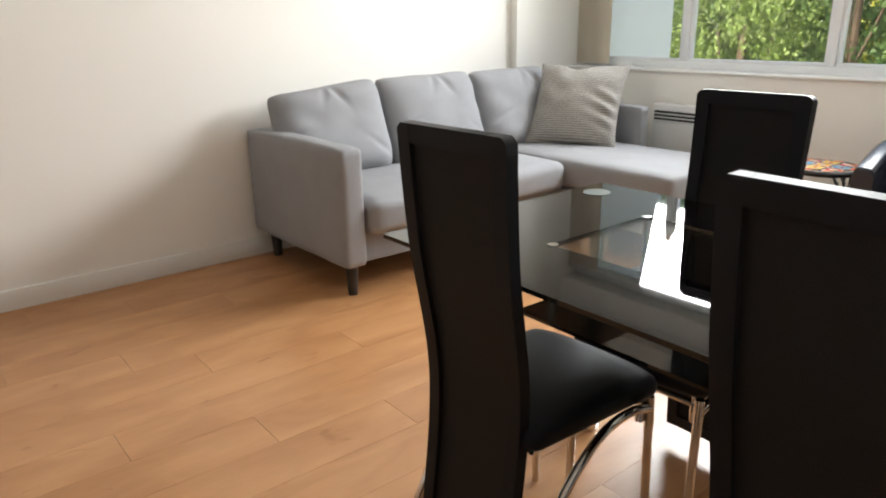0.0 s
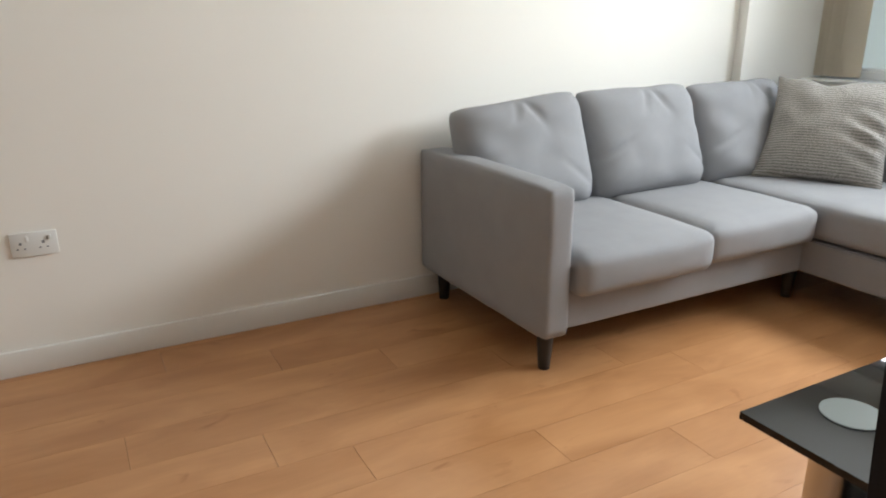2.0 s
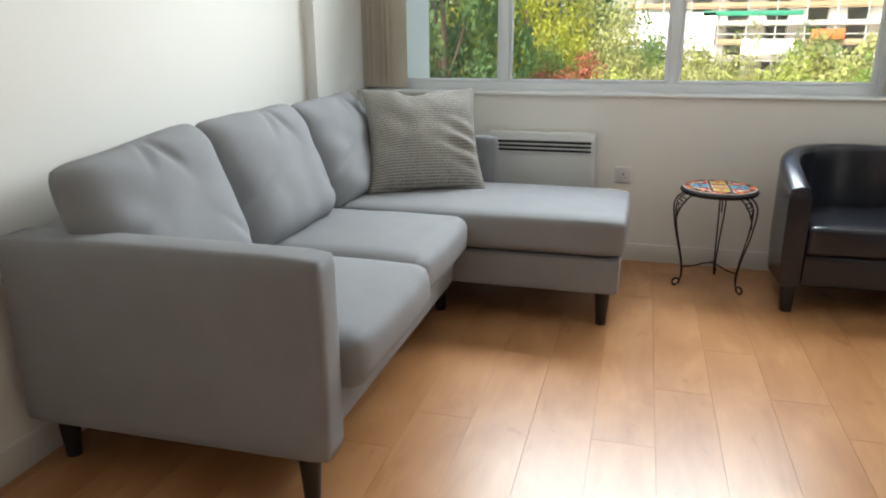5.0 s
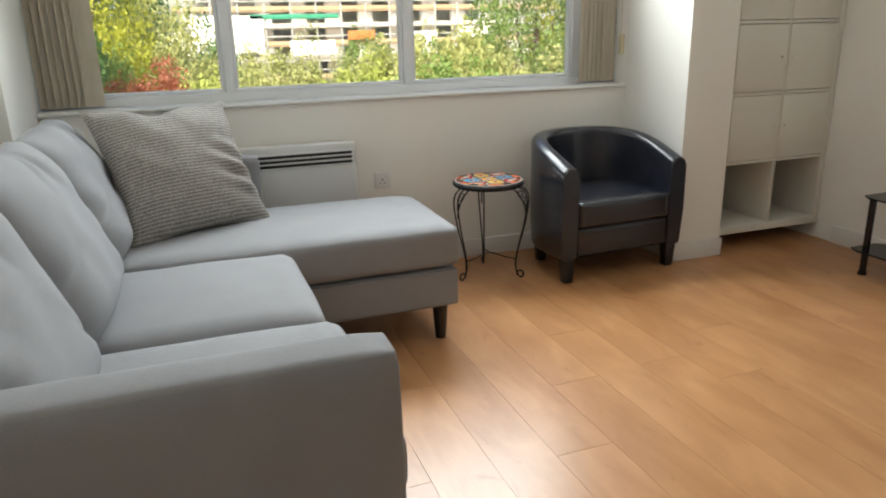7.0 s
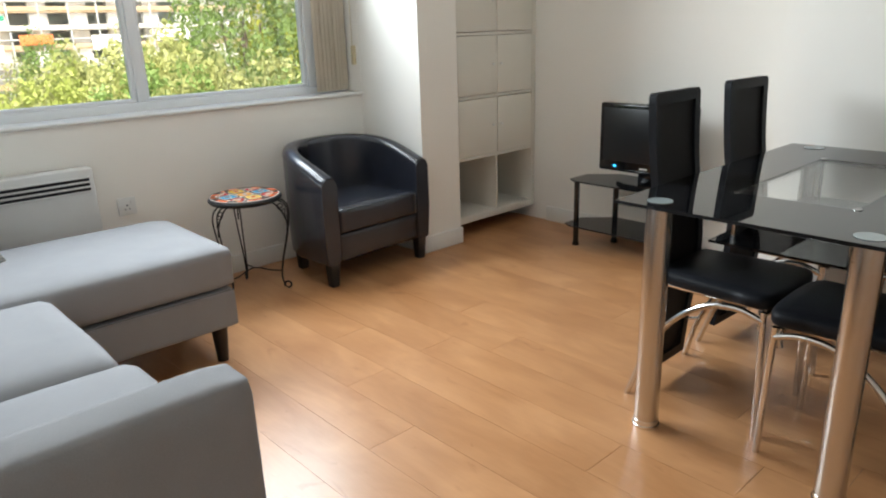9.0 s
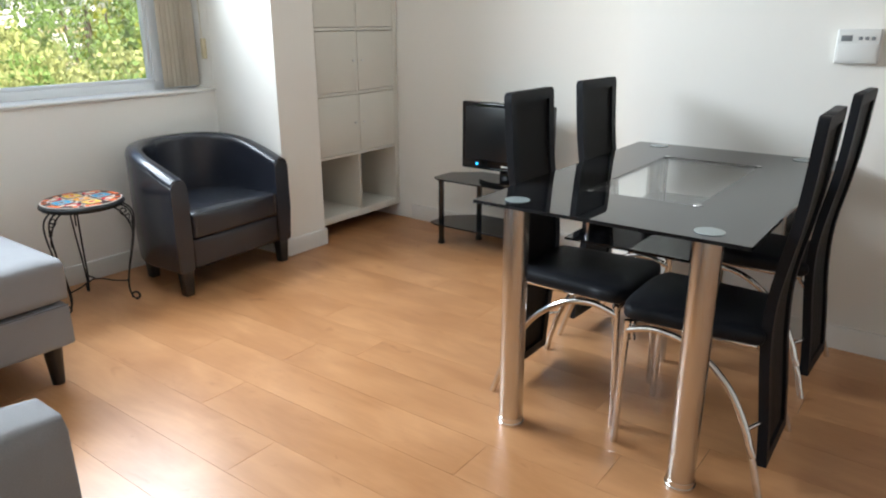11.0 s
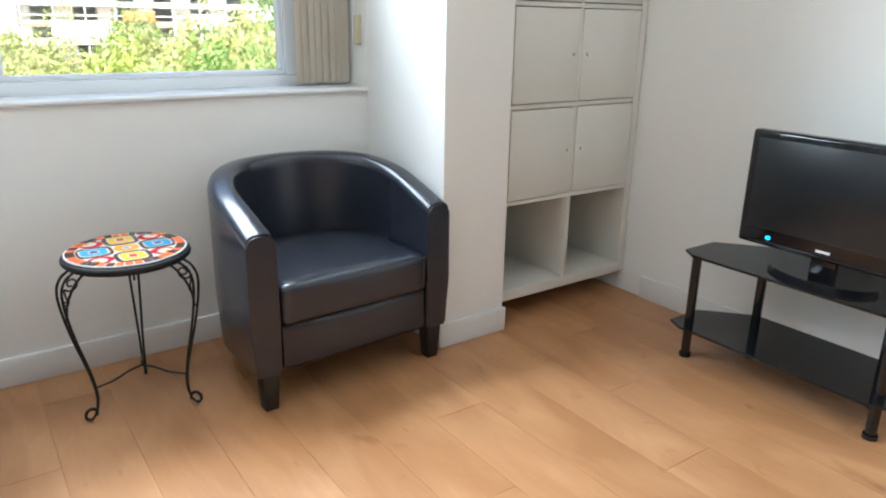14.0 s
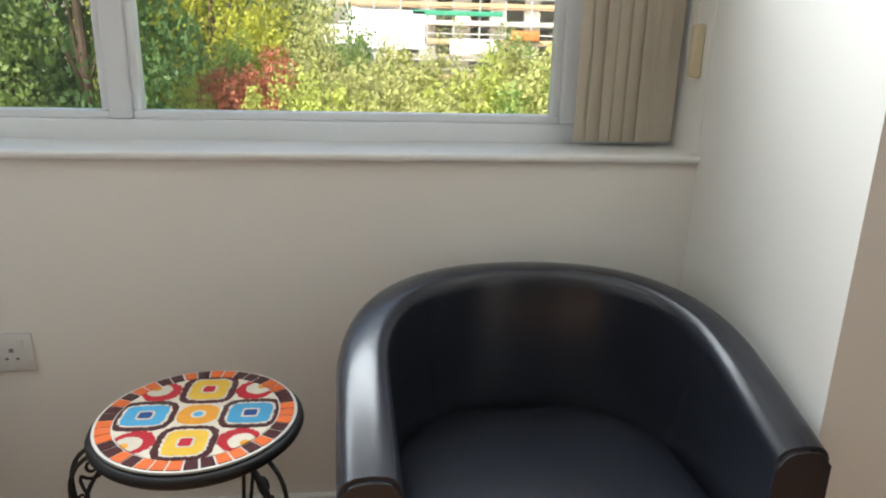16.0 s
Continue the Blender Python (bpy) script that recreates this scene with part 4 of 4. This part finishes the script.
# ---- dining chairs ----
def dining_chair():
    s = thing("dining_chair", "black leatherette high-back dining chair with arched chrome legs", "chair", "chairs round the table")
    prof = spline([(0.0, 0.005, 0.055), (0.0, 0.018, 0.20), (0.0, 0.040, 0.40), (0.0, 0.040, 0.56), (0.0, 0.004, 0.80), (0.0, -0.012, 1.024)], 6)
    prof += [Vector((0.0, -0.0124, 1.0315)), Vector((0.0, -0.0126, 1.037))]
    N = len(prof)

    def wid(z):
        if z > 1.028:
            return 0.142 if z < 1.034 else 0.134
        return 0.138 + 0.010 * max(0, (z - 0.55)) / 0.5 - 0.004 * math.sin(max(0, min(1, z / 0.55)) * math.pi)

    def slab(name, f0, f1, k0, k1, t0, t1, material, bev):
        bm = bmesh.new()
        rows = []
        for i in range(k0, k1 + 1):
            p = prof[i]
            tan = (prof[min(i + 1, N - 1)] - prof[max(i - 1, 0)]).normalized()
            nr = Vector((0, tan.z, -tan.y))
            wv = wid(p.z)
            rows.append([bm.verts.new(p + Vector((x * wv, 0, 0)) + nr * t) for x, t in ((f0, t0), (f1, t0), (f1, t1), (f0, t1))])
        for a, b in zip(rows, rows[1:]):
            for j in range(4):
                bm.faces.new((a[j], a[(j + 1) % 4], b[(j + 1) % 4], b[j]))
        bm.faces.new(rows[0])
        bm.faces.new(rows[-1])
        if bev:
            es = [e for e in bm.edges if e.is_manifold and e.calc_face_angle(0) > 0.9]
            bmesh.ops.bevel(bm, geom=es, offset=bev, segments=3, affect="EDGES")
        return obj(name, bm, material, s, angle=50)
    slab("back_panel", -0.80, 0.80, 1, N - 4, -0.003, 0.003, M_CHPANEL, 0)
    slab("back_border", -1.0, -0.76, 0, N - 1, -0.0135, 0.0135, M_CHLEATHER, 0.005)
    slab("back_border", 0.76, 1.0, 0, N - 1, -0.0135, 0.0135, M_CHLEATHER, 0.005)
    slab("back_border", -0.79, 0.79, N - 4, N - 1, -0.013, 0.013, M_CHLEATHER, 0.005)
    slab("back_border", -0.79, 0.79, 0, 2, -0.013, 0.013, M_CHLEATHER, 0.005)
    bm = bmesh.new()
    soft_box(bm, 0.385, 0.405, 0.048, 0.022, (0, 0, 0.010), 12, 0.001)
    for v in bm.verts:
        u = v.co.y / 0.2025
        v.co.x *= 0.93 + 0.07 * u
        if u > 0.6:
            v.co.y -= 0.03 * (abs(v.co.x) / 0.19) ** 4
    bmesh.ops.translate(bm, verts=bm.verts, vec=(0, 0.245, 0.443))
    obj("seat", bm, M_CHLEATHER, s, angle=70)
    for sx in (-1, 1):
        bm = bmesh.new()
        x = sx * 0.172
        put_tube(bm, spline([(x, 0.425, 0.0), (x, 0.42, 0.2), (x * 0.99, 0.412, 0.415)], 4), 0.0105, 12)
        put_tube(bm, spline([(x * 0.9, 0.400, 0.35), (x * 0.9, 0.405, 0.38), (x * 0.9, 0.40, 0.412)], 4), 0.0105, 12)
        put_tube(bm, spline([(x, 0.412, 0.385), (x, 0.33, 0.405), (x, 0.23, 0.385), (x * 1.02, 0.12, 0.30), (x * 1.08, 0.045, 0.17), (x * 1.2, -0.01, 0.0)], 6), 0.0105, 12)
        put_tube(bm, spline([(x * 0.8, 0.40, 0.415), (x * 0.8, 0.22, 0.412), (x * 0.8, 0.06, 0.415)], 4), 0.009, 10)
        put_cyl(bm, (x * 1.06, 0.052, 0.18), (sx * 0.12, 0.02, 0.19), 0.006, n=10)
        obj("leg", bm, M_CHROME, s)
    bm = bmesh.new()
    put_tube(bm, [(-0.172, 0.405, 0.395), (0.172, 0.405, 0.395)], 0.009, 10)
    obj("cross_rail", bm, M_CHROME, s)
    return s


chair = dining_chair()
chair.matrix_world = pose(2.578, 2.025, 0, 0, 0, 1)
copy_thing(chair, pose(3.235, 2.03, 0, 0, 0, -2))
copy_thing(chair, pose(2.645, 2.918, 0, 0, 0, 181))
copy_thing(chair, pose(3.205, 2.935, 0, 0, 0, 178))


# ---- trees, shrubs and the building site outside ----
LEAF = {"conifer": (0.10, 0.19, 0.065), "green": (0.20, 0.30, 0.08), "yellow": (0.42, 0.44, 0.06), "lime": (0.42, 0.48, 0.12), "red": (0.42, 0.14, 0.08), "olive": (0.40, 0.42, 0.16)}
LEAF_M = {k: leaf_mat(k + "_leaves", v) for k, v in LEAF.items()}
CROWNS = {}


def crown_mesh(kind, seed, count, leaf):
    """Leaves in clumps over an uneven crown one unit in radius, with gaps."""
    rnd = random.Random(seed)
    verts, faces = [], []
    clumps = []
    for _ in range(90):
        z = rnd.uniform(-0.95, 1)
        a = rnd.uniform(0, 2 * math.pi)
        h = math.sqrt(max(0, 1 - z * z))
        r = rnd.uniform(0.55, 1.0) * (1 + 0.25 * noise.noise(Vector((h * math.cos(a) * 2 + seed, h * math.sin(a) * 2, z * 2))))
        clumps.append((Vector((r * h * math.cos(a), r * h * math.sin(a), r * z)), rnd.uniform(0.14, 0.30)))
    for _ in range(count):
        c, cr = clumps[rnd.randrange(len(clumps))]
        d = Vector((rnd.gauss(0, 1), rnd.gauss(0, 1), rnd.gauss(0, 1))).normalized()
        p = c + d * cr * rnd.uniform(0.3, 1.0) ** 0.5
        u = Vector((rnd.gauss(0, 1), rnd.gauss(0, 1), rnd.gauss(0, 0.6))).normalized()
        w = (d + Vector((rnd.gauss(0, 0.5), rnd.gauss(0, 0.5), rnd.gauss(0, 0.5)))).cross(u).normalized()
        s = leaf * rnd.uniform(0.6, 1.3)
        k = len(verts)
        verts += [p - u * s, p + w * s * 0.5, p + u * s, p - w * s * 0.5]
        faces.append((k, k + 1, k + 2, k + 3))
    me = bpy.data.meshes.new("crown")
    me.from_pydata(verts, [], faces)
    me.materials.append(LEAF_M[kind])
    return me


def tree(kind, x, y, r, ztop, variant=0, tall=1.0, name="tree", label="leafy green tree outside the window"):
    key = (kind, variant)
    big = r > 1.55
    key = (kind, variant, big)
    if key not in CROWNS:
        CROWNS[key] = crown_mesh(kind, 11 * variant + len(CROWNS) + 3, 14000 if big else 6500, 0.027 if big else 0.042)
    t = thing(name, label, name, "planting outside", at=(x, y, -4.0))
    c = new("crown", CROWNS[key])
    c.parent = t
    hz = r * tall
    zc = ztop - hz + 4.0
    c.matrix_basis = Matrix.Translation((0, 0, zc)) @ Matrix.Rotation(variant * 1.3 + x, 4, "Z") @ Matrix.Diagonal((r, r, hz, 1))
    bm = bmesh.new()
    put_tube(bm, spline([(0, 0, 0), (0.05, 0.03, zc * 0.5), (0, 0, zc + hz * 0.4)], 4), 0.10, 8)
    for a in (0.3, 2.2, 4.1):
        put_tube(bm, spline([(0, 0, zc - hz * 0.3), (0.3 * r * math.cos(a), 0.3 * r * math.sin(a), zc), (0.6 * r * math.cos(a), 0.6 * r * math.sin(a), zc + 0.35 * hz)], 3), 0.045, 6)
    for v in bm.verts:
        f = 1.4 - 0.9 * min(1, v.co.z / max(0.1, zc + hz * 0.4))
        v.co.x, v.co.y = v.co.x * f, v.co.y * f
    obj("trunk", bm, M_BARK, t)
    return t


EX, EY = 1.4, 2.6


def polar(az, d):
    return EX + d * math.sin(radians(az)), EY + d * math.cos(radians(az))


def plant(kind, az, d, r, ztop, variant=0, tall=1.0, name="tree", label=""):
    x, y = polar(az, d)
    tree(kind, x, y, r, ztop, variant, tall, name, label)


CON = "tall dense dark green conifer outside the window"
for i, az in enumerate((-50, -43, -37, -31, -26, -21, -16)):
    plant("conifer", az, 15 + 1.2 * (i % 3), 2.1, 5.5 + 0.8 * (i % 2), i % 3, 2.0, "conifer_tree", CON)
for i, az in enumerate((-47, -34, -23)):
    plant("green", az, 12.5, 1.6, 2.6, i % 2, 1.6, "tree", "dense green evergreen tree outside the window")
for i, (az, d, zt) in enumerate(((-13.5, 23, 3.4), (-9, 22, 5.0), (-4.5, 24, 3.0))):
    plant(("yellow", "yellow", "olive")[i], az, d, 2.1, zt, i % 2, 1.7, "tree", "yellow-green autumn tree outside the window")
for i, (az, d, zt) in enumerate(((-11, 26, 6), (-6.5, 28, 6), (-1.5, 27, 2.0))):
    plant("conifer", az, d, 2.6, zt, (i + 1) % 3, 1.8, "conifer_tree", CON)
SH = "rounded shrub below the window, part of a hedge"
for i, (k, az, d, r, zt) in enumerate((("lime", -14, 14, 0.7, 0.10), ("lime", -10, 15, 0.6, 0.35), ("red", -6.5, 16, 1.0, 0.55), ("red", -4.2, 16.6, 0.9, 0.75), ("lime", -3.0, 14, 1.0, 0.25),
                                    ("lime", 0.5, 14.5, 1.1, 0.35), ("olive", 3.5, 15, 1.2, 0.45), ("olive", 7, 15.5, 1.3, 0.6), ("green", 1.5, 22, 1.1, 0.9), ("lime", 11, 15, 1.3, 0.65), ("olive", 15, 15.5, 1.35, 0.7),
                                    ("green", 19, 15, 1.3, 0.7), ("olive", 23, 15.5, 1.4, 0.8), ("olive", 28, 15, 1.5, 0.8), ("green", 33, 15, 1.5, 0.9), ("olive", 38, 15, 1.6, 0.9), ("olive", -1, 18, 1.3, 0.8), ("olive", 5, 19, 1.3, 0.85),
                                    ("olive", 4, 24, 1.8, 1.0), ("olive", 9, 24, 1.8, 1.0), ("green", 13, 24, 1.8, 0.95), ("olive", 17, 24, 1.8, 1.05), ("lime", 21, 24, 1.9, 1.1), ("olive", 25, 24, 1.9, 1.3), ("olive", 12.5, 18, 1.5, 0.95), ("olive", 17, 18, 1.5, 1.15), ("olive", 21, 18, 1.5, 1.35), ("olive", 9.5, 12.5, 1.1, 0.2), ("green", 14, 12.5, 1.1, 0.2), ("olive", 18.5, 12.5, 1.2, 0.25), ("olive", 24, 12.5, 1.2, 0.3), ("green", 30, 12.5, 1.2, 0.3), ("olive", 36, 12.5, 1.3, 0.3),
                                    ("green", -7.5, 19, 1.3, 0.9), ("green", -12, 19, 1.3, 0.7))):
    plant(k, az, d, r, zt, i % 2, 1.5, "shrub", SH)
for i, (az, d) in enumerate(((26.5, 19), (30.5, 20), (35, 19), (40, 20))):
    plant(("green", "yellow")[i == 1], az, d, 2.0, 3.6, i % 2, 1.6, "tree", "light green leafy tree outside the window")
bm = bmesh.new()
put_box(bm, -8, -2.1, 13.4, 13.7, -4, 0.03)
tagged(obj("garden_wall", bm, mat("pink_brick", (0.36, 0.20, 0.15), 0.9, scale=3, vary=0.2, fine=0.2, bump_scale=20), smooth=False), "weathered pink brick garden wall outside", "garden wall", kind="structure")


def building_site():
    bx0, bx1, by = 1.0, 24.0, 44.0
    s = thing("scaffolded_building", "unfinished white building behind scaffolding and timber decks", "building", at=(bx0, by, -4))
    white = mat("white_sheeting", (0.78, 0.78, 0.76), 0.7, scale=0.7, vary=0.15, fine=0.1, bump_scale=4)
    deck = mat("timber_deck", (0.46, 0.33, 0.21), 0.8, scale=2, vary=0.3)
    tube = mat("scaffold_tube", (0.55, 0.55, 0.55), 0.5, 0.4)
    net = mat("green_netting", (0.03, 0.26, 0.16), 0.8, scale=2, vary=0.2)
    orange = mat("orange_barrier", (0.65, 0.17, 0.05), 0.7)
    w = bx1 - bx0
    rnd = random.Random(9)
    bm = bmesh.new()
    for lvl in range(6):
        put_box(bm, 0, w, 2.0, 9, lvl * 1.9, lvl * 1.9 + 0.3)
    for k in range(12):
        put_box(bm, k * 2.05, k * 2.05 + 0.9, 2.2, 2.6, 0, 11.2)
    put_box(bm, 0, w, 8.7, 9, 0, 11.2)
    obj("concrete_frame", bm, white, s, smooth=False)
    for lvl in range(6):
        bm = bmesh.new()
        put_box(bm, -0.5, w + 0.5, 0.0, 1.2, lvl * 1.9 + 0.9, lvl * 1.9 + 0.98)
        put_box(bm, -0.5, w + 0.5, -0.05, -0.01, lvl * 1.9 + 1.0, lvl * 1.9 + 1.2)
        obj("deck", bm, deck, s, smooth=False)
    for k in range(17):
        bm = bmesh.new()
        put_cyl(bm, (k * 1.45, -0.06, 0), (k * 1.45, -0.06, 12), 0.05, n=6)
        obj("standard", bm, tube, s)
    for lvl in range(6):
        bm = bmesh.new()
        for h in (0.45, 0.95):
            put_cyl(bm, (-0.5, -0.12, lvl * 1.9 + 1 + h), (w + 0.5, -0.12, lvl * 1.9 + 1 + h), 0.04, n=6)
        obj("guard_rail", bm, tube, s)
    for x0, x1, z0, z1, m in ((0.2, 4.2, 4.4, 6.4, white), (5.6, 8.2, 4.2, 5.0, white), (3.5, 8.5, 6.2, 6.45, net), (9.0, 10.6, 5.0, 5.5, orange), (12.5, 14.5, 4.6, 5.4, white), (16, 18, 5.0, 5.6, white), (-6.0, 0.0, 4.6, 5.6, white)):
        bm = bmesh.new()
        put_box(bm, x0, x1, -0.3, -0.22, z0, z1, 0.02)
        obj("sheeting", bm, m, s)


building_site()


# ---- laminate planks ----
sub = bmesh.new()
put_box(sub, -0.15, XE + 0.15, -1.65, YW + 0.25, -0.2, -0.006)
floor = struct(obj("floor", sub, M_SUB, smooth=False), "warm oak laminate plank floor with a satin sheen", "floor")
LW, LL = 0.1915, 1.315
START = {0: 3.30, -1: 2.92, 1: 3.686, -3: 3.32, 3: 3.71, 2: 4.066}
PLANKS = {}
for lane in range(-9, 14):
    x0, x1 = max(0.0, 1.573 + lane * LW), min(XE, 1.573 + (lane + 1) * LW)
    if x1 - x0 < 0.02:
        continue
    y = START.get(lane, 3.30 + 0.38 * lane) % LL - 3 * LL
    while y < YW:
        y0, y1 = max(-1.5, y), min(YW, y + LL)
        y += LL
        if y1 - y0 < 0.03:
            continue
        key = (round(x1 - x0, 3), round(y1 - y0, 3))
        if key not in PLANKS:
            bm = bmesh.new()
            g = 0.0007
            put_box(bm, g, key[0] - g, g, key[1] - g, -0.006, 0.0)
            o = obj("plank", bm, M_FLOOR, floor, smooth=False)
            PLANKS[key] = o.data
        else:
            o = new("plank", PLANKS[key])
            o.parent = floor
        o.location = (x0, y0, 0)
